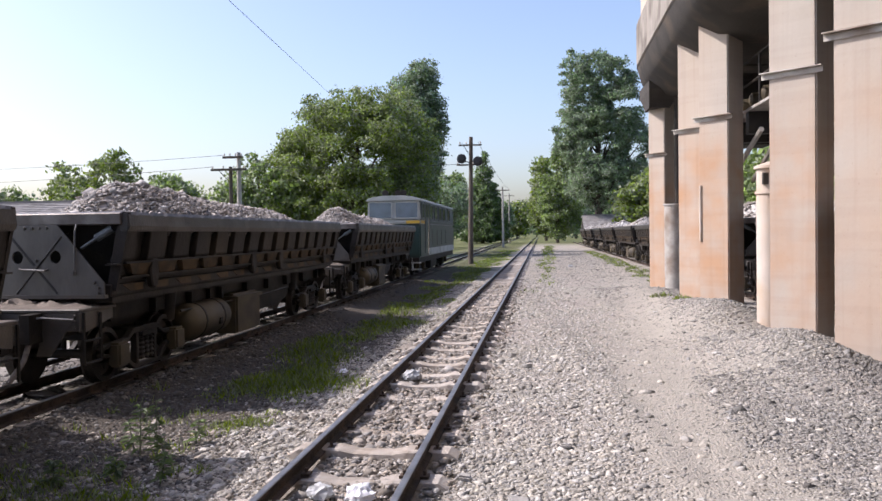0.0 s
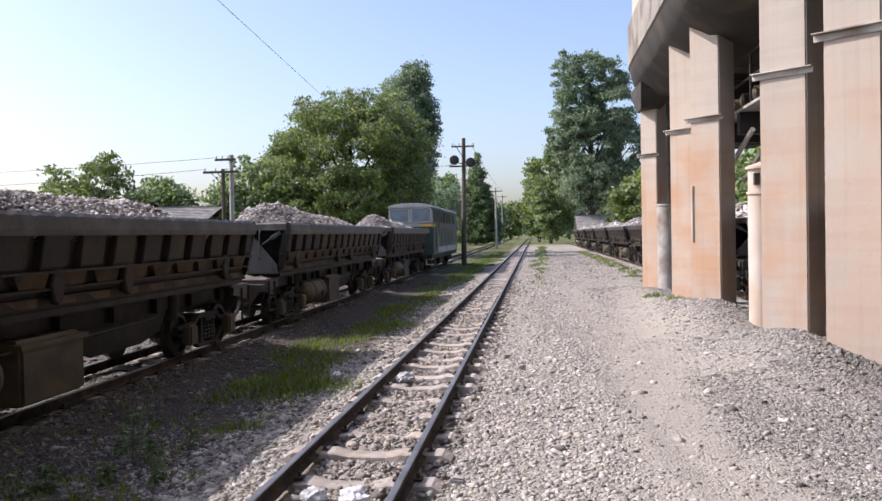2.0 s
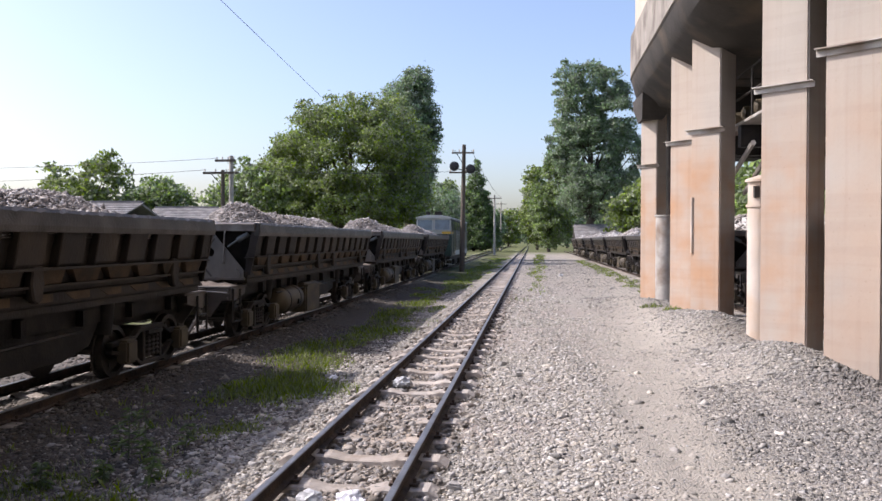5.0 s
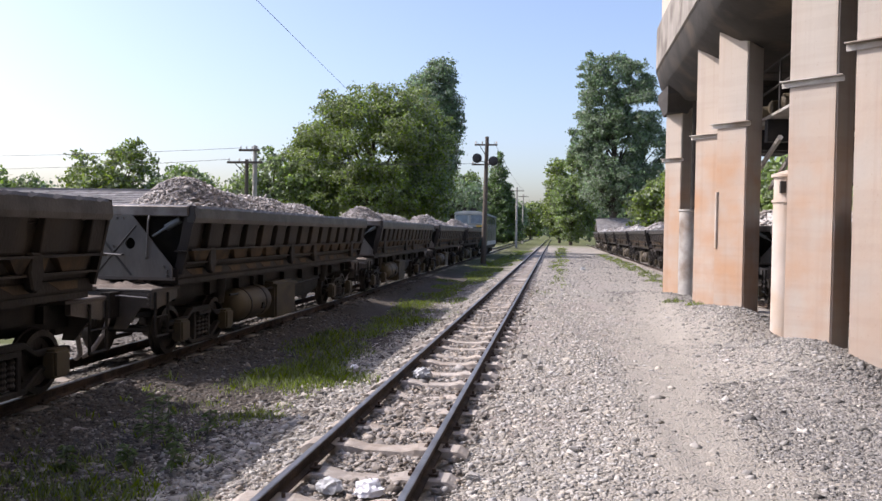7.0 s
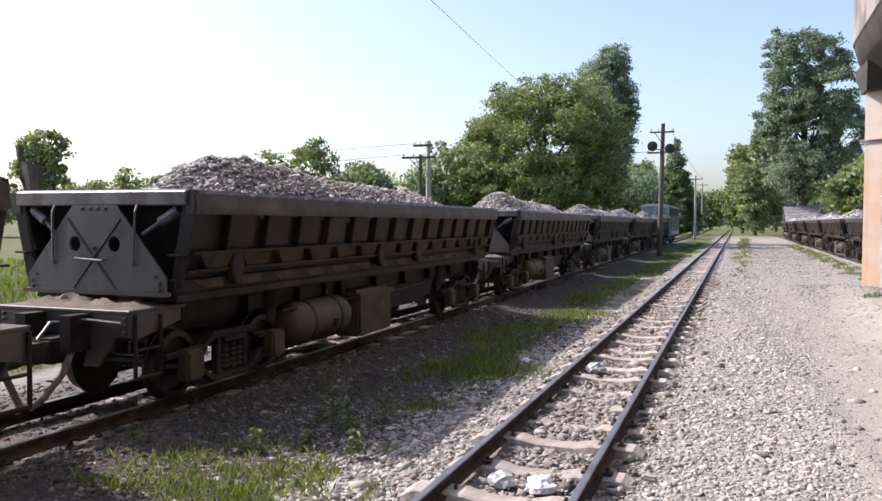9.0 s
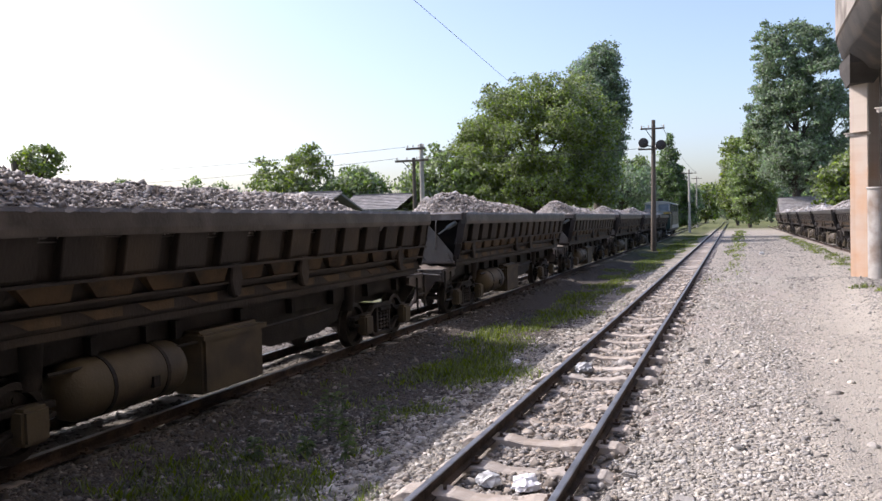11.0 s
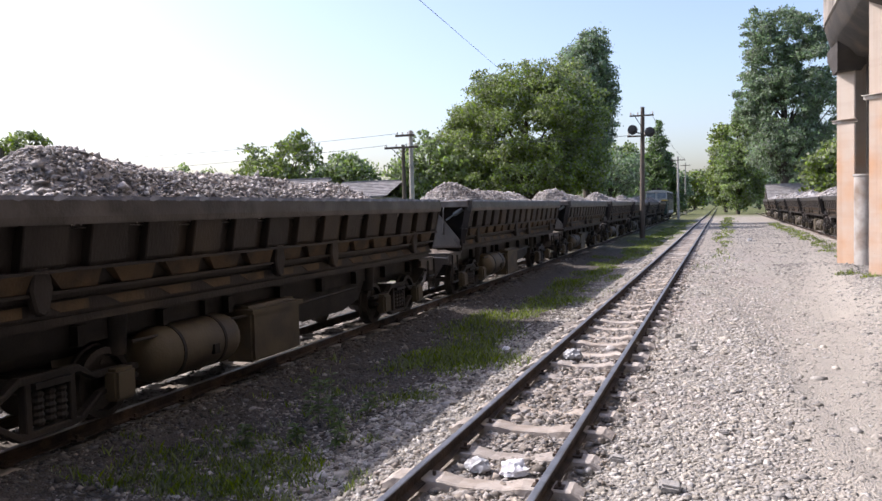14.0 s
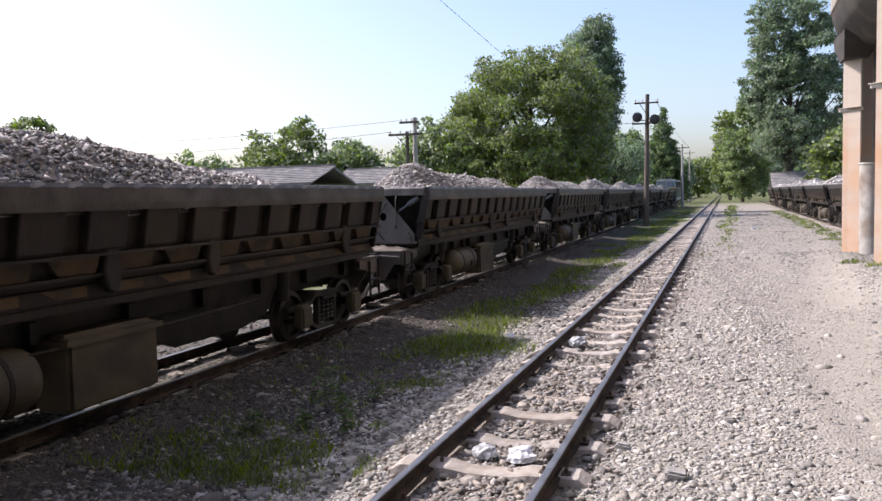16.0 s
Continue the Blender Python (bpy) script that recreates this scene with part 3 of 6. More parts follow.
def build_wagon(name, label, group):
    w = thing(name, label, "wagon", group)
    # underframe
    bm = bmesh.new()
    for x in (-0.22, 0.22):
        box(bm, x - 0.05, x + 0.05, -0.62, BODY + 0.62, 0.52, 0.80)
    for s in (-1, 1):
        box(bm, *sorted((0.40 * s, 0.47 * s)), 0.1, BODY - 0.1, 0.64, 0.82)
    for y in np.linspace(0.4, BODY - 0.4, 9):
        box(bm, -0.55, 0.55, y - 0.04, y + 0.04, 0.64, 0.80)
    part("underframe", bm, STEEL, w, "dark steel underframe beams")
    for e in (0, 1):
        def yy(v):
            return -v if e == 0 else BODY + v
        bm = bmesh.new()
        y0, y1 = sorted((yy(-0.28), yy(0.42)))
        box(bm, -0.66, 0.66, y0, y1, 0.80, 0.835)
        soften(bm, 0.008)
        deck = part("end_platform", bm, DECK, w, "grey steel end platform")
        # dust crust on the deck
        bm = bmesh.new()
        bmesh.ops.create_grid(bm, x_segments=26, y_segments=16, size=1)
        for v in bm.verts:
            u, q = v.co.x, v.co.y
            v.co.x = u * 0.61
            v.co.y = yy(0.08) + q * 0.31
            v.co.z = 0.836 + max(0.0, 0.055 * (1 - u ** 4) * (1 - q * q) * (0.7 + 1.6 * noise.noise((u * 3 + e * 7, q * 3, 1)) + 1.2 * noise.noise((u * 9, q * 7, e + 4))))
        part("dust_crust", bm, DUST, deck, "brown dust and grit on the platform", True)
        bm = bmesh.new()
        y0, y1 = sorted((yy(0.34), yy(0.41)))
        box(bm, -0.66, 0.66, y0, y1, 0.62, 0.80)
        soften(bm, 0.01)
        part("end_beam", bm, DECK, w, "grey riveted end beam")
        for s in (-1, 1):
            bm = bmesh.new()
            a, b = sorted((0.14 * s, 0.17 * s))
            extrude_yz(bm, [(yy(0.34), 0.80), (yy(0.02), 0.80), (yy(0.02), 0.42), (yy(0.20), 0.42)], a, b)
            part("beam_gusset", bm, DECK, w)
            bm = bmesh.new()
            a, b = sorted((0.60 * s, 0.66 * s))
            extrude_yz(bm, [(yy(0.34), 0.80), (yy(-0.2), 0.80), (yy(-0.2), 0.70), (yy(0.34), 0.60)], a, b)
            part("beam_bracket", bm, DECK, w)
            bm = bmesh.new()
            # sloping cheek from beam to coupler pocket
            pts = [(0.64 * s, yy(0.415), 0.80), (0.32 * s, yy(0.415), 0.80), (0.20 * s, yy(0.41), 0.38), (0.34 * s, yy(0.41), 0.38)]
            v = [bm.verts.new(p) for p in pts] + [bm.verts.new((p[0], p[1] - (0.03 if e else -0.03), p[2])) for p in pts]
            for f in ((0, 1, 2, 3), (4, 5, 6, 7), (0, 1, 5, 4), (1, 2, 6, 5), (2, 3, 7, 6), (3, 0, 4, 7)):
                bm.faces.new([v[i] for i in f])
            part("beam_cheek", bm, DECK, w, "sloping cheek plate")
        for s in (-1, 1):
            for zz in (0.66, 0.72, 0.77):
                bm = bmesh.new()
                lathe(bm, [(yy(0.415), 0.016), (yy(0.44), 0.009)], "y", (0.61 * s, 0, zz), 8)
                part("rivet", bm, DECK, w)
        bm = bmesh.new()
        y0, y1 = sorted((yy(0.36), yy(0.66)))
        box(bm, -0.13, 0.13, y0, y1, 0.42, 0.62)
        y0, y1 = sorted((yy(0.68), yy(0.84)))
        box(bm, -0.10, 0.12, y0, y1, 0.44, 0.60)
        y0, y1 = sorted((yy(0.70), yy(0.83)))
        box(bm, -0.15, -0.09, y0, y1, 0.40, 0.64)
        soften(bm, 0.02, 2)
        cp = part("coupler", bm, STEEL, w, "cast knuckle coupler")
        bm = bmesh.new()
        sweep(bm, [(0.05, yy(0.72), 0.62), (0.06, yy(0.60), 0.74), (0.30, yy(0.48), 0.76), (0.62, yy(0.46), 0.74)], 0.012)
        part("uncoupling_lever", bm, BRIGHT, cp)
        bm = bmesh.new()
        pts = [(0.22, yy(0.38), 0.66), (0.23, yy(0.52), 0.60), (0.22, yy(0.64), 0.36), (0.16, yy(0.78), 0.18), (0.08, yy(0.83), 0.12)]
        sweep(bm, pts, 0.026, 8)
        part("brake_hose", bm, HOSE, w, "wrapped rubber brake hose")
        for s in (-1, 1):
            bm = bmesh.new()
            x = 0.68 * s
            sweep(bm, [(x, yy(0.38), 0.80), (x, yy(0.38), 0.30), (x, yy(0.08), 0.30), (x, yy(0.08), 0.78)], 0.017)
            sweep(bm, [(x, yy(0.38), 0.52), (x, yy(0.08), 0.52)], 0.013)
            part("step_iron", bm, STEEL, w, "bent iron step")
    # tub
    for s in (-1, 1):
        side = part("side_door", tub_side(s), TUB, w, "ribbed brown steel tipping side")
        bm = bmesh.new()
        extrude_xz(bm, [(0.86 * s, 1.585), (0.952 * s, 1.585), (0.965 * s, 1.64), (0.955 * s, 1.755), (0.935 * s, 1.785), (0.885 * s, 1.785), (0.86 * s, 1.76)], 0.0, BODY)
        soften(bm, 0.012, 2)
        part("rim", bm, SIDERIM, side, "rubbed rounded top rim")
        bm = bmesh.new()
        for k in range(27):
            y = 0.2 + k * (BODY - 0.4) / 26
            v = [bm.verts.new(p) for p in ((0.95 * s, y - 0.09, 1.757), (0.93 * s, y + 0.05, 1.788), (0.945 * s, y + 0.09, 1.775), (0.966 * s, y - 0.04, 1.745), (0.935 * s, y, 1.796))]
            for f in ((0, 1, 4), (1, 2, 4), (2, 3, 4), (3, 0, 4)):
                bm.faces.new([v[i] for i in f])
        tagged(part("rim_wear", bm, RIM, side, "bent rubbed bumps along the rim"), kind="stuff")
        bm = bmesh.new()
        for z, d, h in ((1.255, 0.10, 0.022), (1.10, 0.085, 0.022)):
            x0 = 0.80 if z > 1.2 else 0.755
            box(bm, *sorted((x0 * s, (x0 + d) * s)), 0.06, BODY - 0.06, z, z + h)
        part("ledge", bm, TUB, side, "horizontal angle iron")
        step = (BODY - 0.3) / 14
        for k in range(14):
            y = 0.15 + (k + 0.5) * step
            bm = bmesh.new()
            v = [bm.verts.new(p) for p in ((0.862 * s, y - 0.26, 1.253), (0.862 * s, y + 0.24, 1.253), (0.815 * s, y + 0.24, 1.125), (0.805 * s, y - 0.10, 1.125), (0.77 * s, y - 0.26, 1.253), (0.77 * s, y + 0.24, 1.253), (0.74 * s, y + 0.24, 1.125), (0.74 * s, y - 0.10, 1.125))]
            for f in ((0, 1, 2, 3), (4, 5, 6, 7), (0, 1, 5, 4), (1, 2, 6, 5), (2, 3, 7, 6), (3, 0, 4, 7)):
                bm.faces.new([v[i] for i in f])
            part("gusset", bm, OCHRE, side, "ochre dusted gusset plate")
        for y in (0.75, BODY / 2 - 0.55, BODY / 2 + 0.75, BODY - 1.0):
            bm = bmesh.new()
            extrude_yz(bm, [(y - 0.07, 1.30), (y + 0.07, 1.30), (y + 0.10, 1.14), (y + 0.06, 0.99), (y, 0.96), (y - 0.06, 0.99), (y - 0.10, 1.14)], *sorted((0.79 * s, 0.868 * s)))
            soften(bm, 0.015)
            part("hinge_arm", bm, TUB, side, "rounded hinge arm")
        bm = bmesh.new()
        extrude_xz(bm, [(0.66 * s, 0.92), (0.75 * s, 0.92), (0.76 * s, 0.95), (0.76 * s, 1.05), (0.66 * s, 1.05)], 0.0, BODY)
        soften(bm, 0.01)
        sill = part("sill_beam", bm, TUB, w, "brown lower sill beam")
        for k in range(14):
            y = 0.15 + (k + 0.5) * step
            bm = bmesh.new()
            extrude_yz(bm, [(y - 0.24, 1.035), (y + 0.20, 1.035), (y + 0.20, 0.96), (y - 0.08, 0.96)], *sorted((0.757 * s, 0.766 * s)))
            part("sill_plate", bm, OCHRE, sill, "ochre dusted plate")
        # cylinders that tip the tub
        for y in (1.9, BODY - 1.9):
            bm = bmesh.new()
            rod(bm, (0.42 * s, y, 0.50), (0.46 * s, y, 0.92), 0.11, 12)
            part("tipping_cylinder", bm, STEEL, w, "dark tipping cylinder", True)
        # air tank and valve box
        bm = bmesh.new()
        lathe(bm, [(2.08, 0.06), (2.11, 0.15), (2.17, 0.215), (2.25, 0.24), (3.28, 0.24), (3.36, 0.215), (3.42, 0.15), (3.45, 0.06)], "y", (0.50 * s, 0, 0.42), 24)
        tank = part("air_tank", bm, TANK, w, "khaki dust-coated air tank", True)
        for y in (2.45, 3.08):
            bm = bmesh.new()
            lathe(bm, [(y - 0.02, 0.246), (y + 0.02, 0.246)], "y", (0.50 * s, 0, 0.42), 24)
            box(bm, 0.50 * s - 0.03, 0.50 * s + 0.03, y - 0.02, y + 0.02, 0.6, 0.8)
            part("tank_strap", bm, STEEL, tank)
        bm = bmesh.new()
        box(bm, *sorted((0.70 * s, 0.76 * s)), 2.86, 2.94, 0.33, 0.42)
        part("drain_valve", bm, STEEL, tank)
        bm = bmesh.new()
        extrude_xz(bm, [(0.34 * s, 0.10), (0.68 * s, 0.10), (0.70 * s, 0.13), (0.70 * s, 0.60), (0.66 * s, 0.68), (0.34 * s, 0.68)], 3.62, 4.62)
        soften(bm, 0.03, 2)
        bx = part("valve_box", bm, TANK, w, "khaki sheet-metal box under the frame")
        bm = bmesh.new()
        box(bm, *sorted((0.33 * s, 0.725 * s)), 3.59, 4.65, 0.60, 0.645)
        part("box_lid", bm, TANK, bx)
        bm = bmesh.new()
        sweep(bm, [(0.62 * s, 1.9, 0.60), (0.64 * s, 4.9, 0.58), (0.60 * s, 6.4, 0.60)], 0.016)
        part("brake_pipe", bm, STEEL, w, "iron brake pipe")
    # brake gear hanging between the box and the front bogie
    bm = bmesh.new()
    lathe(bm, [(4.95, 0.05), (5.0, 0.15), (5.5, 0.17), (5.55, 0.06)], "y", (0.12, 0, 0.44), 16)
    rod(bm, (0.12, 5.5, 0.44), (0.12, 6.2, 0.42), 0.035, 8)
    box(bm, -0.30, 0.30, 6.15, 6.23, 0.30, 0.56)
    soften(bm, 0.008)
    part("brake_cylinder", bm, STEEL, w, "dark brake cylinder with its push rod")
    for x in (-0.42, 0.42):
        bm = bmesh.new()
        extrude_yz(bm, [(4.7, 0.64), (7.0, 0.64), (6.8, 0.40), (6.3, 0.30), (5.2, 0.30), (4.8, 0.42)], x - 0.02, x + 0.02)
        soften(bm, 0.008)
        part("truss_plate", bm, STEEL, w, "dark truss plate under the frame")
    bm = bmesh.new()
    box(bm, -0.74, 0.74, 0.05, BODY - 0.05, 0.86, 0.94)
    part("tub_floor", bm, TUB, w)
    for e in (0, 1):
        d = -1 if e == 0 else 1
        yb = 0.0 if e == 0 else BODY
        # sloped inner end of the tub, dark between gable and sides
        bm = bmesh.new()
        pts = [(-0.84, yb - d * 0.10, 1.74), (0.84, yb - d * 0.10, 1.74), (0.70, yb - d * 0.42, 0.94), (-0.70, yb - d * 0.42, 0.94)]
        v = [bm.verts.new(p) for p in pts] + [bm.verts.new((p[0], p[1] - d * 0.04, p[2])) for p in pts]
        for f in ((0, 1, 2, 3), (4, 5, 6, 7), (0, 1, 5, 4), (1, 2, 6, 5), (2, 3, 7, 6), (3, 0, 4, 7)):
            bm.faces.new([v[i] for i in f])
        part("end_wall", bm, STEEL, w, "dark sloping end wall")
        bm = bmesh.new()
        y0, y1 = sorted((yb + d * 0.03, yb - d * 0.13))
        extrude_yz(bm, [(y0, 1.655), (y1, 1.655), (y1, 1.775), ((y0 + y1) / 2, 1.79), (y0, 1.775)], -0.89, 0.89)
        soften(bm, 0.01)
        part("end_rim", bm, RIM, w, "pale rubbed end rim")
        # gable plate, holes cut by building it round them
        gable = new("gable")
        gable.parent = w
        gable.matrix_local = pose(0, yb + d * 0.045, 0)
        bm = bmesh.new()
        outline = [(-0.72, 0.94), (0.72, 0.94), (0.72, 1.07), (0.225, 1.66), (-0.225, 1.66), (-0.72, 1.07)]
        hole = []
        for cx in (-0.205, 0.205):
            ring = [bm.verts.new((cx + 0.060 * math.cos(a), 0, 1.335 + 0.066 * math.sin(a))) for a in np.linspace(0, 2 * math.pi, 14, endpoint=False)]
            hole.append([bm.edges.new((ring[i], ring[(i + 1) % 14])) for i in range(14)])
        rim = [bm.verts.new((x, 0, z)) for x, z in outline]
        edges = [bm.edges.new((rim[i], rim[(i + 1) % 6])) for i in range(6)]
        bmesh.ops.triangle_fill(bm, use_beauty=True, edges=edges + hole[0] + hole[1])
        ext = bmesh.ops.extrude_face_region(bm, geom=list(bm.faces))
        bmesh.ops.translate(bm, verts=[g for g in ext["geom"] if isinstance(g, bmesh.types.BMVert)], vec=(0, d * 0.02, 0))
        part("gable_plate", bm, GABLE, gable, "grey steel gable plate with two holes")
        bm = bmesh.new()
        for (x0, z0), (x1, z1) in (((-0.22, 0.965), (0.275, 1.545)), ((0.22, 0.965), (-0.275, 1.545))):
            a, b = Vector((x0, d * 0.0215, z0)), Vector((x1, d * 0.0215, z1))
            side = Vector((z0 - z1, 0, x1 - x0)).normalized() * 0.014
            v = [bm.verts.new(p) for p in (a + side, b + side, b - side, a - side)]
            u = [bm.verts.new(p) for p in (a + Vector((0, d * 0.008, 0)), b + Vector((0, d * 0.008, 0)))]
            bm.faces.new((v[0], v[1], u[1], u[0]))
            bm.faces.new((u[0], u[1], v[2], v[3]))
            bm.faces.new((v[0], u[0], v[3]))
            bm.faces.new((v[1], v[2], u[1]))
        part("crease", bm, SEAM, gable, "pressed diagonal stiffening creases")
        bm = bmesh.new()
        box(bm, -0.74, 0.74, *sorted((-0.02 * d, 0.05 * d)), 0.915, 0.95)
        part("gable_foot", bm, DECK, gable, "pale bottom flange")
        bm = bmesh.new()
        sweep(bm, [(-0.17, d * 0.03, 1.22), (-0.16, d * 0.07, 1.215), (0.12, d * 0.07, 1.20), (0.13, d * 0.03, 1.205)], 0.011)
        part("grab_handle", bm, BRIGHT, gable, "bent bare steel handle")
        for bx, bz in ((-0.66, 0.97), (0.66, 0.97), (0.66, 1.02), (-0.66, 1.02), (0.62, 1.075), (-0.62, 1.075), (-0.12, 1.63), (-0.04, 1.63), (0.04, 1.63), (0.12, 1.63), (0.0, 1.30), (0.0, 1.24), (0.40, 1.17)):
            bm = bmesh.new()
            lathe(bm, [(d * 0.02, 0.017), (d * 0.045, 0.012)], "y", (bx, 0, bz), 8)
            part("bolt", bm, GABLE, gable)
        for s in (-1, 1):
            bm = bmesh.new()
            sweep(bm, [(0.43 * s, yb + d * 0.05, 1.66), (0.43 * s, yb + d * 0.08, 1.60), (0.42 * s, yb + d * 0.09, 1.20), (0.42 * s, yb + d * 0.07, 1.16)], 0.011)
            part("hanging_rod", bm, BRIGHT, w, "thin hanging steel rod")
            bm = bmesh.new()
            rod(bm, (0.46 * s, yb + d * 0.02, 1.42), (0.60 * s, yb - d * 0.02, 1.52), 0.016, 8)
            rod(bm, (0.60 * s, yb - d * 0.02, 1.52), (0.76 * s, yb - d * 0.05, 1.62), 0.042, 10)
            part("latch_cylinder", bm, CYLINDER, w, "blue-grey latch cylinder")
            bm = bmesh.new()
            extrude_xz(bm, [(0.70 * s, 1.00), (0.80 * s, 0.98), (0.945 * s, 1.62), (0.955 * s, 1.775), (0.845 * s, 1.775), (0.80 * s, 1.45)], *sorted((yb - d * 0.015, yb - d * 0.055)))
            box(bm, *sorted((0.74 * s, 0.86 * s)), *sorted((yb - d * 0.02, yb + d * 0.07)), 1.245, 1.26)
            part("side_end_plate", bm, TUB, w, "dark end plate of the tipping side")
    for y in (1.05, BODY - 1.05):
        bogie(w, y)
    return w


def heap_mesh(seed, n=22000, size=0.0165):
    """A load of broken ore: a humped surface covered with stones."""
    rng = np.random.default_rng(seed)
    # one steep hump where the chute began, then a ridge that falls away to the front
    kind = seed % 5
    peak, crest, width, fall = {1: (0.46, 0.30, 0.20, 0.45), 3: (0.20, 0.20, 0.085, 0.24), 4: (0.22, 0.12, 0.18, 0.28), 0: (0.18, 0.20, 0.07, 0.06)}.get(kind, (0.15, 0.2, 0.1, 0.2))
    h = rng.uniform(0.64, 0.68)

    def top(u, q):
        long_ = crest * math.exp(-((q - peak) / width) ** 2) + {3: 0.84, 0: 0.69}.get(kind, 0.84) - fall * q
        return 1.62 + (h * long_ * max(0, 1 - abs(u) ** 1.5) - 0.04) * max(0, min(1, 9 * (q - 0.04))) * min(1, 5 * (1 - q)) + 0.05 * noise.noise((u * 3, q * 14, seed))
    nx, ny = 13, 46
    V = [(-0.84 + 1.68 * i / (nx - 1), 0.16 + (BODY - 0.32) * j / (ny - 1), top(-1 + 2 * i / (nx - 1), j / (ny - 1)) - 0.03) for j in range(ny) for i in range(nx)]
    F = [(j * nx + i, j * nx + i + 1, (j + 1) * nx + i + 1, (j + 1) * nx + i) for j in range(ny - 1) for i in range(nx - 1)]
    u, q = rng.uniform(-1, 1, n), rng.uniform(0, 1, n)
    P = np.array([(0.83 * a, 0.2 + (BODY - 0.4) * b, top(a, b)) for a, b in zip(u, q)])
    S = np.exp(rng.normal(math.log(size), 0.42, n))
    ob = stones("ore_heap", P, S, LOAD, rng, flat=0.7, chips=True)
    surf = raw("surface", V, F, LOAD)
    bm = bmesh.new()
    bm.from_mesh(ob.data)
    bm.from_mesh(surf.data)
    me = bpy.data.meshes.new("ore_heap")
    bm.to_mesh(me)
    bm.free()
    me.materials.append(LOAD)
    for o in (ob, surf):
        old = o.data
        bpy.data.objects.remove(o)
        bpy.data.meshes.remove(old)
    return me


HEAPS = [heap_mesh(k) for k in (3, 9, 15, 21)]
FAR_HEAPS = [heap_mesh(k, 3500, 0.032) for k in (4, 9, 14)]
N_TRAIN = 10
first = build_wagon("dump_wagon", "dark rusty steel side-dump wagon loaded with ore, rolling", "wagons of the moving train")
first.matrix_basis = LEFT
TRAIN = [first] + [copy_thing(first, LEFT) for _ in range(N_TRAIN - 1)]
TRAIN_HEAPS = [tagged(new("ore_heap", HEAPS[3 if k == 7 else k % 3]), "heap of grey broken ore in a wagon", "ore", "ore loads", "stuff") for k in range(N_TRAIN)]
for k in range(8):
    m = RIGHT @ pose(0, 2.5 + k * PITCH, 0)
    p = copy_thing(first, m)
    tagged(p, "dark steel side-dump wagon parked on the siding, loaded", "wagon", "wagons parked on the siding")
    hp = tagged(new("ore_heap", FAR_HEAPS[(k + 1) % 3]), "heap of grey broken ore in a parked wagon", "ore", "ore loads", "stuff")
    hp.matrix_basis = m


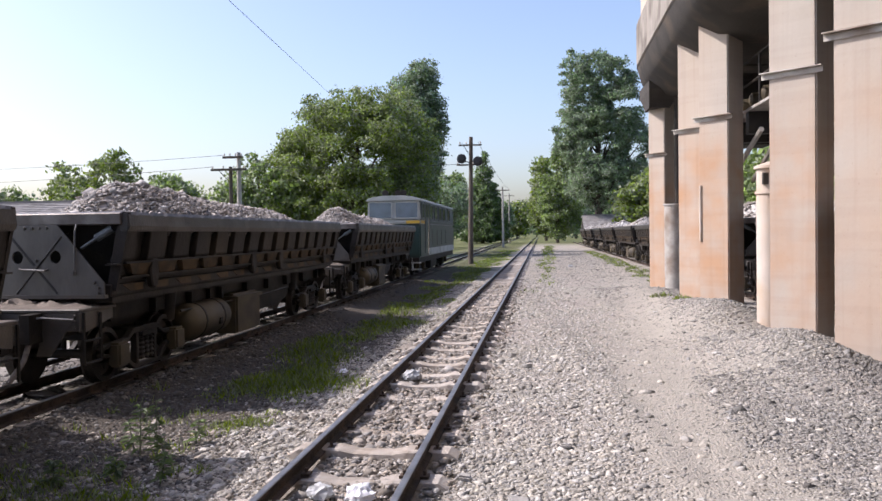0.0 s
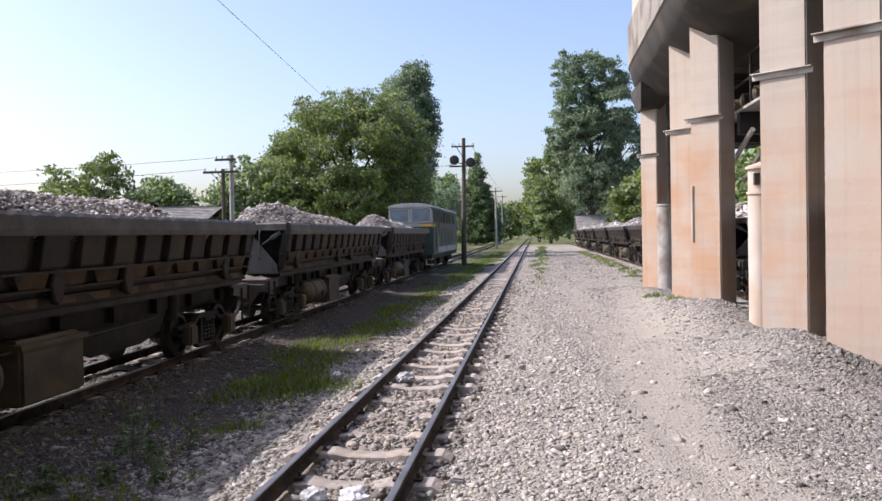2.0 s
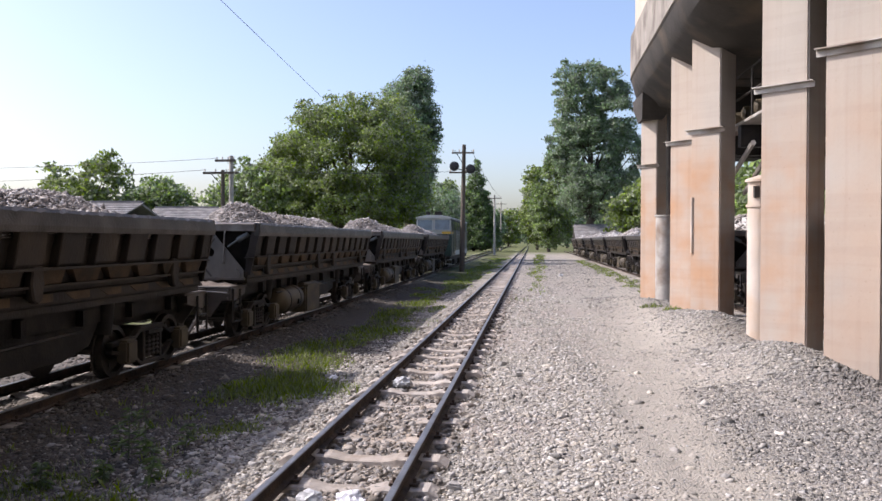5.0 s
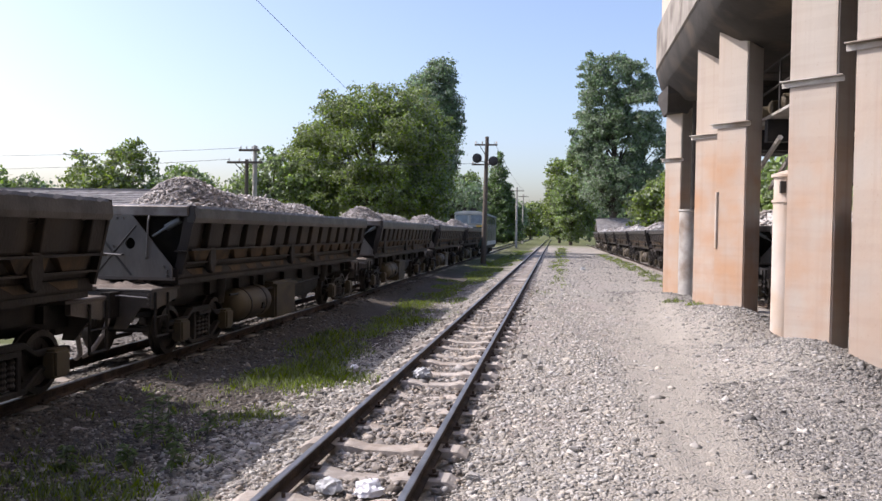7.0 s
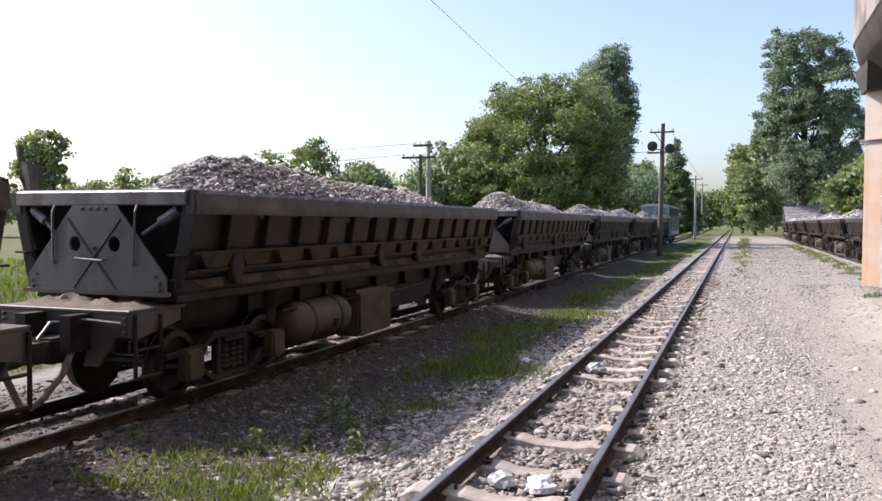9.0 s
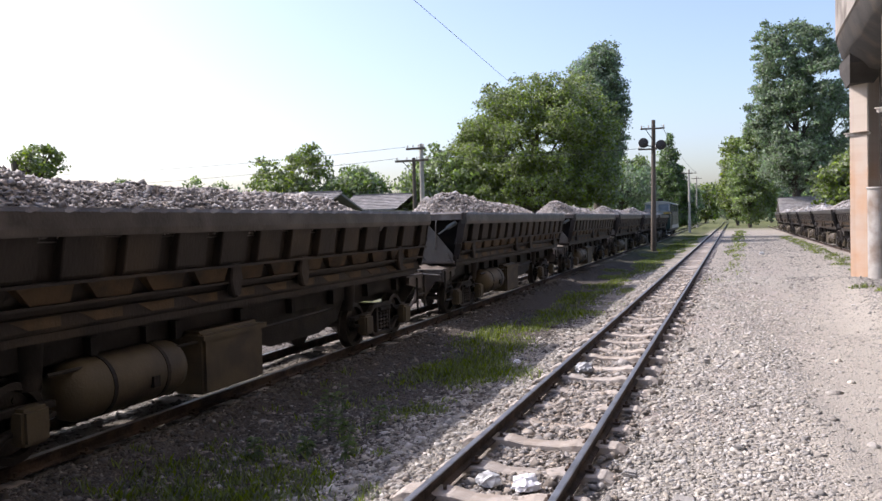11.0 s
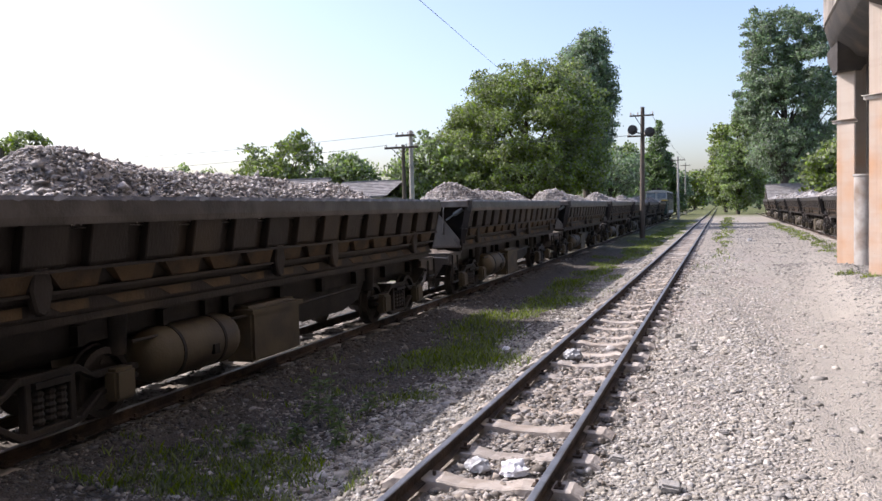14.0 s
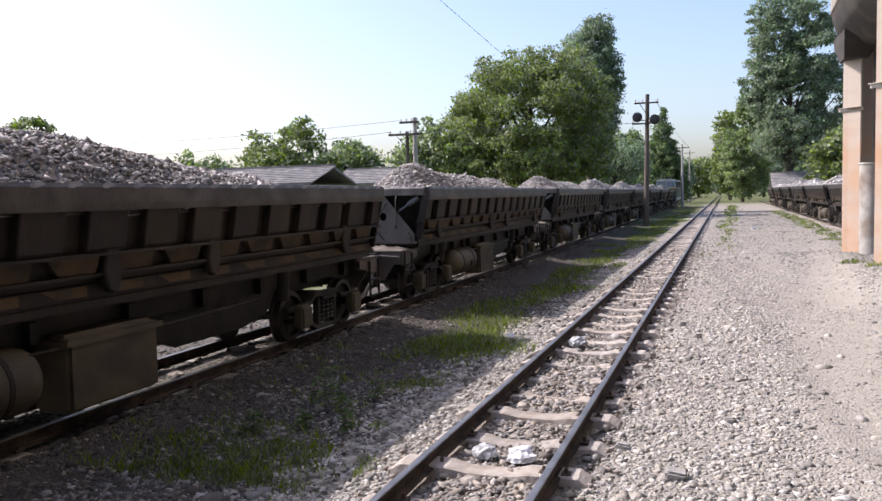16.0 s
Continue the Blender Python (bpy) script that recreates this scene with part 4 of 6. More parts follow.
# ---- locomotive ----
def build_loco():
    L = 11.2
    w = thing("locomotive", "green and pale blue-grey diesel locomotive with a short yellow stripe", "locomotive")
    bm = bmesh.new()
    box(bm, -0.90, 0.90, 0.25, L, 0.62, 1.74)
    soften(bm, 0.05, 2)
    part("lower_body", bm, LOCO_GREEN, w, "faded green lower body")
    bm = bmesh.new()
    box(bm, -0.905, 0.905, 0.24, L + 0.01, 1.742, 1.86)
    soften(bm, 0.04, 2)
    band = part("band", bm, LOCO_PALE, w, "pale waist band")
    for x0, x1, y0, y1 in ((-0.93, -0.45, 0.225, 1.2), (0.45, 0.93, 0.225, 1.2)):
        bm = bmesh.new()
        side = (0.907, 0.912) if x0 > 0 else (-0.912, -0.907)
        box(bm, *side, 0.30, y1, 1.75, 1.85)
        box(bm, *((0.42, 0.87) if x0 > 0 else (-0.87, -0.42)), 0.232, 0.237, 1.75, 1.85)
        part("stripe", bm, LOCO_YELLOW, band, "yellow stripe round the cab corner")
    for s in (-1, 1):
        bm = bmesh.new()
        box(bm, *sorted((0.902 * s, 0.908 * s)), 2.3, L - 0.2, 0.66, 0.90)
        part("skirt_stripe", bm, LOCO_PALE, w, "pale stripe along the lower skirt")
    bm = bmesh.new()
    extrude_xz(bm, [(-0.90, 1.862), (0.90, 1.862), (0.86, 2.50), (-0.86, 2.50)], 0.27, L - 0.02)
    soften(bm, 0.05, 2)
    upper = part("upper_body", bm, LOCO_PALE, w, "pale blue-grey upper body")
    # thin sheets over the pale body put the sides' shade into colour
    for s in (-1, 1):
        bm = bmesh.new()
        v = [bm.verts.new(c) for c in ((0.903 * s, 0.34, 1.865), (0.903 * s, L - 0.1, 1.865), (0.868 * s, L - 0.1, 2.49), (0.868 * s, 0.34, 2.49), (0.88 * s, 0.34, 1.865), (0.88 * s, L - 0.1, 1.865), (0.85 * s, L - 0.1, 2.49), (0.85 * s, 0.34, 2.49))]
        for f in ((0, 1, 2, 3), (4, 5, 6, 7), (0, 1, 5, 4), (1, 2, 6, 5), (2, 3, 7, 6), (3, 0, 4, 7)):
            bm.faces.new([v[i] for i in f])
        part("side_panel", bm, LOCO_SIDE_SHADE, upper, "grey-green sheet that darkens the upper side as in shade")
        bm = bmesh.new()
        box(bm, *sorted((0.906 * s, 0.910 * s)), 1.25, L - 0.1, 1.745, 1.857)
        part("band_panel", bm, LOCO_SIDE_SHADE, band, "grey-green sheet that darkens the waist band's side as in shade")
    bm = bmesh.new()
    extrude_xz(bm, [(-0.92, 2.50), (0.92, 2.50), (0.90, 2.56), (0.70, 2.63), (0.35, 2.68), (-0.35, 2.68), (-0.70, 2.63), (-0.90, 2.56)], 0.18, L + 0.05)
    soften(bm, 0.02, 2)
    roof = part("roof", bm, LOCO_PALE, w, "pale curved roof")
    for x, y in ((-0.3, 0.55), (0.12, 0.55), (0.30, 0.6)):
        bm = bmesh.new()
        lathe(bm, [(y - 0.12, 0.11), (y, 0.05), (y + 0.30, 0.035)], "y", (x, 0, 2.77), 12)
        box(bm, x - 0.02, x + 0.02, y, y + 0.05, 2.66, 2.75)
        part("horn", bm, STEEL, roof, "roof horn")
    bm = bmesh.new()
    lathe(bm, [(2.60, 0.14), (2.80, 0.12), (2.82, 0.14)], "z", (0.0, 3.2, 0), 14)
    part("exhaust", bm, STEEL, roof, "sooty exhaust stack")
    for x0, x1 in ((-0.80, -0.08), (0.08, 0.80)):
        win = new("window")
        win.parent = w
        bm = bmesh.new()
        box(bm, x0, x1, 0.235, 0.262, 1.95, 2.44)
        soften(bm, 0.012)
        part("pane", bm, SKYGLASS, win, "cab window with the sky's reflection as its blue-grey colour")
        bm = bmesh.new()
        for a, b, c, d in ((x0 - 0.04, x0, 1.91, 2.48), (x1, x1 + 0.04, 1.91, 2.48), (x0 - 0.04, x1 + 0.04, 1.91, 1.95), (x0 - 0.04, x1 + 0.04, 2.44, 2.48)):
            box(bm, a, b, 0.22, 0.27, c, d)
        part("frame", bm, LOCO_PALE, win, "rounded pale frame")
    for s in (-1, 1):
        for y0, y1, z0, z1 in ((0.6, 1.05, 1.95, 2.40), (1.35, 1.85, 1.95, 2.42), (2.6, 3.4, 1.95, 2.40), (4.0, 4.8, 1.95, 2.40), (5.4, 6.2, 1.95, 2.40), (6.8, 7.6, 1.95, 2.40), (8.6, 9.4, 1.95, 2.40)):
            win = new("window")
            win.parent = w
            bm = bmesh.new()
            box(bm, *sorted((0.885 * s, 0.912 * s)), y0, y1, z0, z1)
            part("pane", bm, GLASS, win, "dark side window")
            bm = bmesh.new()
            for a, b, c, d in ((y0 - 0.05, y0, z0 - 0.05, z1 + 0.05), (y1, y1 + 0.05, z0 - 0.05, z1 + 0.05), (y0, y1, z0 - 0.05, z0), (y0, y1, z1, z1 + 0.05)):
                box(bm, *sorted((0.87 * s, 0.925 * s)), a, b, c, d)
            part("frame", bm, LOCO_SIDE_SHADE, win)
        bm = bmesh.new()
        box(bm, *sorted((0.90 * s, 0.918 * s)), 1.25, 1.95, 0.75, 1.88)
        soften(bm, 0.01)
        door = part("door", bm, LOCO_GREEN, w, "green cab side door")
        bm = bmesh.new()
        for y in (1.15, 2.05):
            rod(bm, (0.95 * s, y, 0.9), (0.95 * s, y, 1.9), 0.014, 6)
        part("handrail", bm, BRIGHT, door)
        # flat dark plate paints the shade of the recessed doorway
        bm = bmesh.new()
        box(bm, *sorted((0.90 * s, 0.914 * s)), 2.02, 2.30, 0.72, 2.42)
        part("door_recess", bm, GLASS, w, "tall flat dark plate for the shade in the doorway behind the cab")
        for k in range(4):
            bm = bmesh.new()
            for z in np.linspace(1.0, 1.5, 8):
                box(bm, *sorted((0.90 * s, 0.922 * s)), 3.2 + k * 1.5, 4.2 + k * 1.5, z, z + 0.035)
            part("louvre", bm, LOCO_GREEN, w, "side louvre")
        bm = bmesh.new()
        box(bm, *sorted((0.60 * s, 0.90 * s)), 0.05, 0.28, 0.22, 0.26)
        box(bm, *sorted((0.60 * s, 0.90 * s)), 0.05, 0.28, 0.44, 0.48)
        box(bm, *sorted((0.62 * s, 0.64 * s)), 0.05, 0.28, 0.2, 0.62)
        part("step", bm, LOCO_PALE, w, "pale corner steps")
    bm = bmesh.new()
    box(bm, -0.85, 0.85, 0.05, L + 0.05, 0.45, 0.62)
    box(bm, -0.13, 0.13, -0.1, 0.1, 0.42, 0.60)
    part("frame", bm, STEEL, w, "dark underframe with coupler")
    bm = bmesh.new()
    box(bm, -0.7, 0.7, 4.2, 6.2, 0.12, 0.46)
    soften(bm, 0.04, 2)
    part("fuel_tank", bm, STEEL, w, "dark fuel tank")
    for y in (2.0, L - 2.0):
        bogie(w, y)
    return w


LOCO = build_loco()
LOCO.matrix_basis = LEFT
LOCO.scale = (1.08, 1.06, 1.08)


# ---- concrete bunker on columns ----
# nearest corner of each square column, its width and turn
COLUMNS = ((3.76, 9.55, 0.64, 42), (3.73, 11.94, 0.69, 42), (3.57, 16.55, 0.66, 44), (3.46, 18.46, 0.66, 46), (3.49, 24.2, 0.58, 46))


def build_bunker():
    b = tagged(new("bunker"), "raised concrete ore bunker on tall rust-stained columns", "bunker")
    rng = random.Random(4)
    for cx, cy, w, turn in COLUMNS:
        a = radians(turn)
        u, v = Vector((-math.cos(a), math.sin(a), 0)), Vector((math.sin(a), math.cos(a), 0))

        def corner(p, q, z):
            return Vector((cx, cy, z)) + u * p + v * q

        def block(bm, p0, p1, q0, q1, z0, z1):
            c = [bm.verts.new(corner(p, q, z)) for z in (z0, z1) for p, q in ((p0, q0), (p1, q0), (p1, q1), (p0, q1))]
            for f in ((0, 1, 2, 3), (4, 5, 6, 7), (0, 1, 5, 4), (1, 2, 6, 5), (2, 3, 7, 6), (3, 0, 4, 7)):
                bm.faces.new([c[k] for k in f])

        bm = bmesh.new()
        block(bm, 0, w, 0, 0.56, -0.5, 5.79)
        soften(bm, 0.022, 2)
        col = part("column", bm, CONCRETE, b, "tall concrete column with rust-brown stains")
        # angle iron clamped across the face
        bm = bmesh.new()
        block(bm, -0.10, w + 0.10, -0.09, -0.004, 3.76, 3.775)
        block(bm, -0.10, w + 0.10, -0.022, -0.004, 3.68, 3.76)
        part("bracket", bm, PIPE, col, "grey angle-iron bracket")
    # ring beam: level and straight along the yard, with a rounded far corner
    edge = [(2.60, -6.0, 6.3), (2.60, 9.0, 6.3), (2.62, 11.0, 6.3), (2.65, 13.1, 6.3), (2.67, 16.2, 6.3), (2.69, 19.4, 6.3), (2.71, 22.9, 6.3), (2.73, 24.2, 6.3)]
    for k in range(1, 13):
        a = k / 12 * math.pi / 2
        edge.append((2.73 + 6.2 * (1 - math.cos(a)), 24.2 + 4.2 * math.sin(a), 6.3))

    def slab(pts, z0, z1):
        bm = bmesh.new()
        lo = [bm.verts.new((x, y, z0)) for x, y in pts]
        hi = [bm.verts.new((x, y, z1)) for x, y in pts]
        n = len(pts)
        for i in range(n):
            bm.faces.new((lo[i], lo[(i + 1) % n], hi[(i + 1) % n], hi[i]))
        bm.faces.new(lo[::-1])
        bm.faces.new(hi)
        return bm

    def strip(off0, off1, dz0, dz1):
        """A band that follows the edge, between two distances inwards and two heights over its foot."""
        bm = bmesh.new()
        rows = []
        for i, (x, y, z) in enumerate(edge):
            f = max(0, y - 24.2) / 4.2
            rows.append([bm.verts.new((x + o * (1 - 0.6 * f), y - o * f * 0.8, z + d)) for o, d in ((off0, dz0), (off1, dz0), (off1, dz1), (off0, dz1))])
        for p, q in zip(rows, rows[1:]):
            for k in range(4):
                bm.faces.new((p[k], p[(k + 1) % 4], q[(k + 1) % 4], q[k]))
        bm.faces.new(rows[0])
        bm.faces.new(rows[-1][::-1])
        return bm

    part("ring_beam", strip(0, 0.42, 0, 1.16), GREYCON, b, "weathered grey overhanging ring beam")
    # the undersides and inner faces carry their shade as a dark colour
    part("lip", strip(0.02, 0.60, -0.05, -0.004), SHADECON, b, "underside of the ring beam, coloured dark for its shade")
    part("ring_lining", strip(0.424, 0.60, 0.0, 1.14), SHADECON, b, "inner face of the ring beam, coloured dark for shade")
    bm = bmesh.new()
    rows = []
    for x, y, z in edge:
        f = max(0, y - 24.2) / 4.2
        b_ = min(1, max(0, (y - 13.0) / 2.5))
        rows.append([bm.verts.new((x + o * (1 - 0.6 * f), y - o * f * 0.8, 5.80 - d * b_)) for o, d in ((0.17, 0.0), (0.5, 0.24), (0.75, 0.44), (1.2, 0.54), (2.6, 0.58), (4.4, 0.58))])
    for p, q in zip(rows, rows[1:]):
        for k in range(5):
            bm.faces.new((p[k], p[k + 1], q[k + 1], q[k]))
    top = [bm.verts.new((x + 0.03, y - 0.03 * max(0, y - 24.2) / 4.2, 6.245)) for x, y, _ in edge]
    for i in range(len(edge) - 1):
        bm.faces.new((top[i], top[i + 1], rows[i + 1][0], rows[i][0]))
    part("flared_soffit", bm, SHADECON, b, "concrete flare under the far silo, shade put in its colour", True)
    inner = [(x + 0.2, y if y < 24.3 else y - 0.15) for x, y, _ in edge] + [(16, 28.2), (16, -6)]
    part("soffit", slab(inner, 5.804, 6.24), SHADECON, b, "concrete soffit with its shade put in the colour")
    wall = [(x + 0.12, y if y < 24.3 else y - 0.12) for x, y, _ in edge] + [(16, 28.0), (16, -6)]
    part("upper_wall", slab(wall, 7.1, 16.0), CREAM, b, "cream rendered upper wall")
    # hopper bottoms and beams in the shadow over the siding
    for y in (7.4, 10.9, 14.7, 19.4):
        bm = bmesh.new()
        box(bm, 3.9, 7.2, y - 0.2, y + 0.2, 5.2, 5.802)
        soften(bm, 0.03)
        part("cross_beam", bm, SHADECON, b, "dark cross beam under the soffit")
    for y in (9.0, 12.9, 21.4):
        bm = bmesh.new()
        lo, hi = [(4.4, y - 0.5), (5.6, y - 0.5), (5.6, y + 0.5), (4.4, y + 0.5)], [(3.9, y - 1.4), (6.6, y - 1.4), (6.6, y + 1.4), (3.9, y + 1.4)]
        v = [bm.verts.new((*p, 3.6)) for p in lo] + [bm.verts.new((*p, 5.80)) for p in hi]
        for f in ((0, 1, 2, 3), (4, 5, 6, 7), (0, 1, 5, 4), (1, 2, 6, 5), (2, 3, 7, 6), (3, 0, 4, 7)):
            bm.faces.new([v[i] for i in f])
        part("hopper", bm, STEEL, b, "dark steel loading hopper")
    for _, cy, w, _ in COLUMNS:
        bm = bmesh.new()
        box(bm, 7.2, 7.8, cy, cy + w, -0.5, 5.79)
        soften(bm, 0.03)
        part("column", bm, CONCRETE, b, "concrete column behind the siding")
    # added wall that keeps the space over the siding dark
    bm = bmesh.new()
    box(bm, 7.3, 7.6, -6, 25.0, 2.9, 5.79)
    part("back_wall", bm, SHADECON, b, "wall added behind the hoppers to darken the interior")
    # two unseen walls, added so less light reaches the columns' right faces
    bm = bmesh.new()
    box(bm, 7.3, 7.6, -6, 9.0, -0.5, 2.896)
    part("back_wall", bm, SHADECON, b, "unseen added wall behind the siding that blocks light")
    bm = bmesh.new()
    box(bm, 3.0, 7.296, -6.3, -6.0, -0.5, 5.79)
    part("end_wall", bm, SHADECON, b, "unseen added end wall that blocks light under the bunker")
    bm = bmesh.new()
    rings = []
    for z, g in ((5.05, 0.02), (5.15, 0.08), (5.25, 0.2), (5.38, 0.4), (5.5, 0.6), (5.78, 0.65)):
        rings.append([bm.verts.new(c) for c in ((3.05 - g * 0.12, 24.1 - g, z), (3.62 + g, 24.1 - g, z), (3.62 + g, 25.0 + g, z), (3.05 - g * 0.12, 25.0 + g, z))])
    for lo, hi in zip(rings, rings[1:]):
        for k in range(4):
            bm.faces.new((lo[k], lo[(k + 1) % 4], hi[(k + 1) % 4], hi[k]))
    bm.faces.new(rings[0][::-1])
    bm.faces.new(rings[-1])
    part("haunch", bm, SHADECON, b, "flared column head")
    return b


build_bunker()
# unseen wall added behind the camera to cut sky light on south-facing sides
bm = bmesh.new()
box(bm, -3.2, 20.0, -9.6, -9.2, -0.4, 9.0)
tagged(part("wall_south", bm, GREYCON), "unseen added concrete wall that blocks sky light from the south", "wall", kind="structure")


def service_pipe(x, y, r, z1, mat, label, cap=False, z0=-0.4):
    t = thing("service_pipe", label, "pipe")
    bm = bmesh.new()
    lathe(bm, [(z0, r), (z1, r), (z1 + 0.02, r * 1.12), (z1 + 0.06, r * 1.12), (z1 + 0.06, r * 0.7)], "z", (x, y, 0), 20)
    pp = part("pipe", bm, mat, t, "", True)
    if cap:
        bm = bmesh.new()
        lathe(bm, [(z1 + 0.062, r * 0.98), (z1 + 0.40, r * 0.98), (z1 + 0.41, r * 1.18), (z1 + 0.45, r * 1.18), (z1 + 0.52, 0.03)], "z", (x, y, 0), 20)
        head = part("cowl", bm, mat, t, "weathered vent cowl", True)
        bm = bmesh.new()
        box(bm, x - r * 0.75, x - r * 0.35, y - r * 0.98, y - r * 0.6, z1 + 0.16, z1 + 0.34)
        part("vent_slot", bm, SHADECON, head, "dark vent opening")
    return t


service_pipe(3.47, 13.3, 0.20, 2.05, ASBESTOS, "pale upright vent pipe with a cowl by a column", True)
service_pipe(3.95, 8.6, 0.16, 2.1, ASBESTOS, "pale upright vent pipe with a cowl near the path", True)
service_pipe(3.62, 23.4, 0.27, 2.2, PIPE, "thick grey upright pipe beside a column")
service_pipe(3.80, 23.75, 0.11, 5.75, STEEL, "dark slim upright pipe under the bunker")
service_pipe(3.12, 16.98, 0.03, 2.35, ASBESTOS, "short pale cable casing on a column", False, 1.3)


def build_platform():
    t = thing("service_platform", "steel service platform with handrail between the bunker columns", "platform")
    bm = bmesh.new()
    box(bm, 4.02, 5.6, 15.0, 19.0, 3.86, 3.92)
    soften(bm, 0.008)
    part("deck", bm, PIPE, t, "grey steel deck plate")
    for y in (15.3, 17.0, 18.7):
        bm = bmesh.new()
        box(bm, 4.04, 7.3, y - 0.12, y + 0.12, 3.42, 3.858)
        part("beam", bm, STEEL, t, "dark carrying beam")
    for x0, y0, z0, x1, y1, z1 in ((4.10, 18.3, 2.75, 4.10, 16.2, 3.42), (4.55, 18.6, 2.6, 4.55, 16.4, 3.44), (4.9, 18.0, 2.4, 5.2, 15.6, 3.42)):
        bm = bmesh.new()
        rod(bm, (x0, y0, z0), (x1, y1, z1), 0.055, 6)
        part("brace", bm, PIPE, t, "pale diagonal brace")
    bm = bmesh.new()
    for z in (4.85, 4.40):
        sweep(bm, [(4.05, 15.0, z), (4.05, 18.9, z), (5.5, 18.9, z)], 0.024)
    part("handrail", bm, STEEL, t, "dark tube handrail")
    for x, y in ((4.05, 15.1), (4.05, 16.1), (4.05, 17.5), (4.05, 18.9), (4.8, 18.9)):
        bm = bmesh.new()
        rod(bm, (x, y, 3.92), (x, y, 4.85), 0.024, 6)
        part("post", bm, STEEL, t)
    for y, z in ((16.5, 4.16), (17.4, 4.16), (18.2, 4.16)):
        bm = bmesh.new()
        lathe(bm, [(4.18, 0.07), (4.22, 0.14), (4.52, 0.16), (4.7, 0.11)], "x", (0, y, z), 14)
        box(bm, 4.26, 4.56, y - 0.13, y + 0.13, 3.92, 4.05)
        part("motor", bm, TANK, t, "small dusty motor on the deck")


build_platform()


# ---- poles, signals and wires ----
def insulator(parent, x, y, z):
    bm = bmesh.new()
    lathe(bm, [(z, 0.018), (z + 0.05, 0.03), (z + 0.07, 0.05), (z + 0.10, 0.03), (z + 0.12, 0.045), (z + 0.15, 0.02)], "z", (x, y, 0), 10)
    part("insulator", bm, GLAZE, parent)


def signal_mast():
    x, y = -3.83, 44.3
    t = thing("signal_mast", "wooden line pole carrying two round black signal discs", "signal")
    bm = bmesh.new()
    rod(bm, (x - 0.06, y, -0.4), (x + 0.04, y, 6.75), 0.15, 12, 0.10)
    pole = part("pole", bm, WOODPOLE, t, "weathered wooden pole", True)
    for z, a, b in ((6.25, -0.62, 0.62), (5.18, -0.75, 0.22)):
        bm = bmesh.new()
        box(bm, x + a, x + b, y - 0.18, y - 0.10, z, z + 0.08)
        arm = part("cross_arm", bm, WOODPOLE, t, "wooden cross arm")
        for ix in (a + 0.06, (a + b) / 2 - 0.2, b - 0.06):
            insulator(arm, x + ix, y - 0.14, z + 0.08)
    bm = bmesh.new()
    sweep(bm, [(x, y - 0.14, 5.7), (x - 0.35, y - 0.14, 6.26)], 0.02)
    part("brace", bm, STEEL, t)
    for dx, z in ((-0.46, 5.55), (0.42, 5.40)):
        bm = bmesh.new()
        lathe(bm, [(y - 0.34, 0.10), (y - 0.32, 0.26), (y - 0.28, 0.26), (y - 0.10, 0.14), (y + 0.05, 0.12)], "y", (x + dx, 0, z), 20)
        d = part("signal_disc", bm, BLACK, t, "round black signal head")
        bm = bmesh.new()
        lathe(bm, [(y - 0.50, 0.11), (y - 0.34, 0.10)], "y", (x + dx, 0, z), 14)
        sweep(bm, [(x + dx, y - 0.1, z - 0.1), (x, y - 0.12, z - 0.2)], 0.03)
        part("hood", bm, BLACK, d)


def line_pole(x, y, h, label):
    t = thing("line_pole", label, "pole")
    bm = bmesh.new()
    rod(bm, (x, y, -0.4), (x, y, h), 0.15, 12, 0.09)
    part("pole", bm, CONPOLE, t, "", True)
    bm = bmesh.new()
    box(bm, x - 0.8, x + 0.8, y - 0.16, y - 0.10, h - 0.45, h - 0.37)
    arm = part("cross_arm", bm, WOODPOLE, t)
    for ix in (-0.7, -0.3, 0.3, 0.7):
        insulator(arm, x + ix, y - 0.13, h - 0.37)


def twin_pole():
    x, y = -16.3, 42.0
    t = thing("twin_pole", "paired wood and concrete power poles with cross arms", "pole")
    bm = bmesh.new()
    rod(bm, (x - 0.22, y, -0.4), (x - 0.22, y, 5.25), 0.13, 10, 0.10)
    part("wooden_pole", bm, WOODPOLE, t, "dark wooden pole", True)
    bm = bmesh.new()
    rod(bm, (x + 0.05, y + 0.5, -0.4), (x + 0.05, y + 0.5, 6.05), 0.16, 12, 0.11)
    part("concrete_pole", bm, CONPOLE, t, "pale concrete pole", True)
    for z, a, b, yo in ((5.02, -1.25, 0.72, -0.22), (5.72, -0.78, 0.36, 0.26)):
        bm = bmesh.new()
        box(bm, x + a, x + b, y + yo, y + yo + 0.1, z, z + 0.12)
        arm = part("cross_arm", bm, WOODPOLE, t, "dark cross arm")
        for k in range(4):
            insulator(arm, x + a + 0.1 + k * (b - a - 0.2) / 3, y + yo + 0.05, z + 0.12)
    bm = bmesh.new()
    sweep(bm, [(x - 0.22, y - 0.15, 4.4), (x - 0.8, y - 0.18, 5.03)], 0.02)
    part("brace", bm, STEEL, t)


def wire(a, b, sag, r=0.012):
    cu = bpy.data.curves.new("overhead_wire", "CURVE")
    cu.dimensions, cu.bevel_depth, cu.bevel_resolution = "3D", r, 1
    sp = cu.splines.new("POLY")
    n = 24
    sp.points.add(n)
    for k in range(n + 1):
        f = k / n
        p = Vector(a).lerp(Vector(b), f)
        sp.points[k].co = (p.x, p.y, p.z - sag * 4 * f * (1 - f), 1)
    cu.materials.append(WIRE)
    tagged(new("overhead_wire", cu), "thin dark overhead wire hanging across the sky", "wire", "overhead wires")


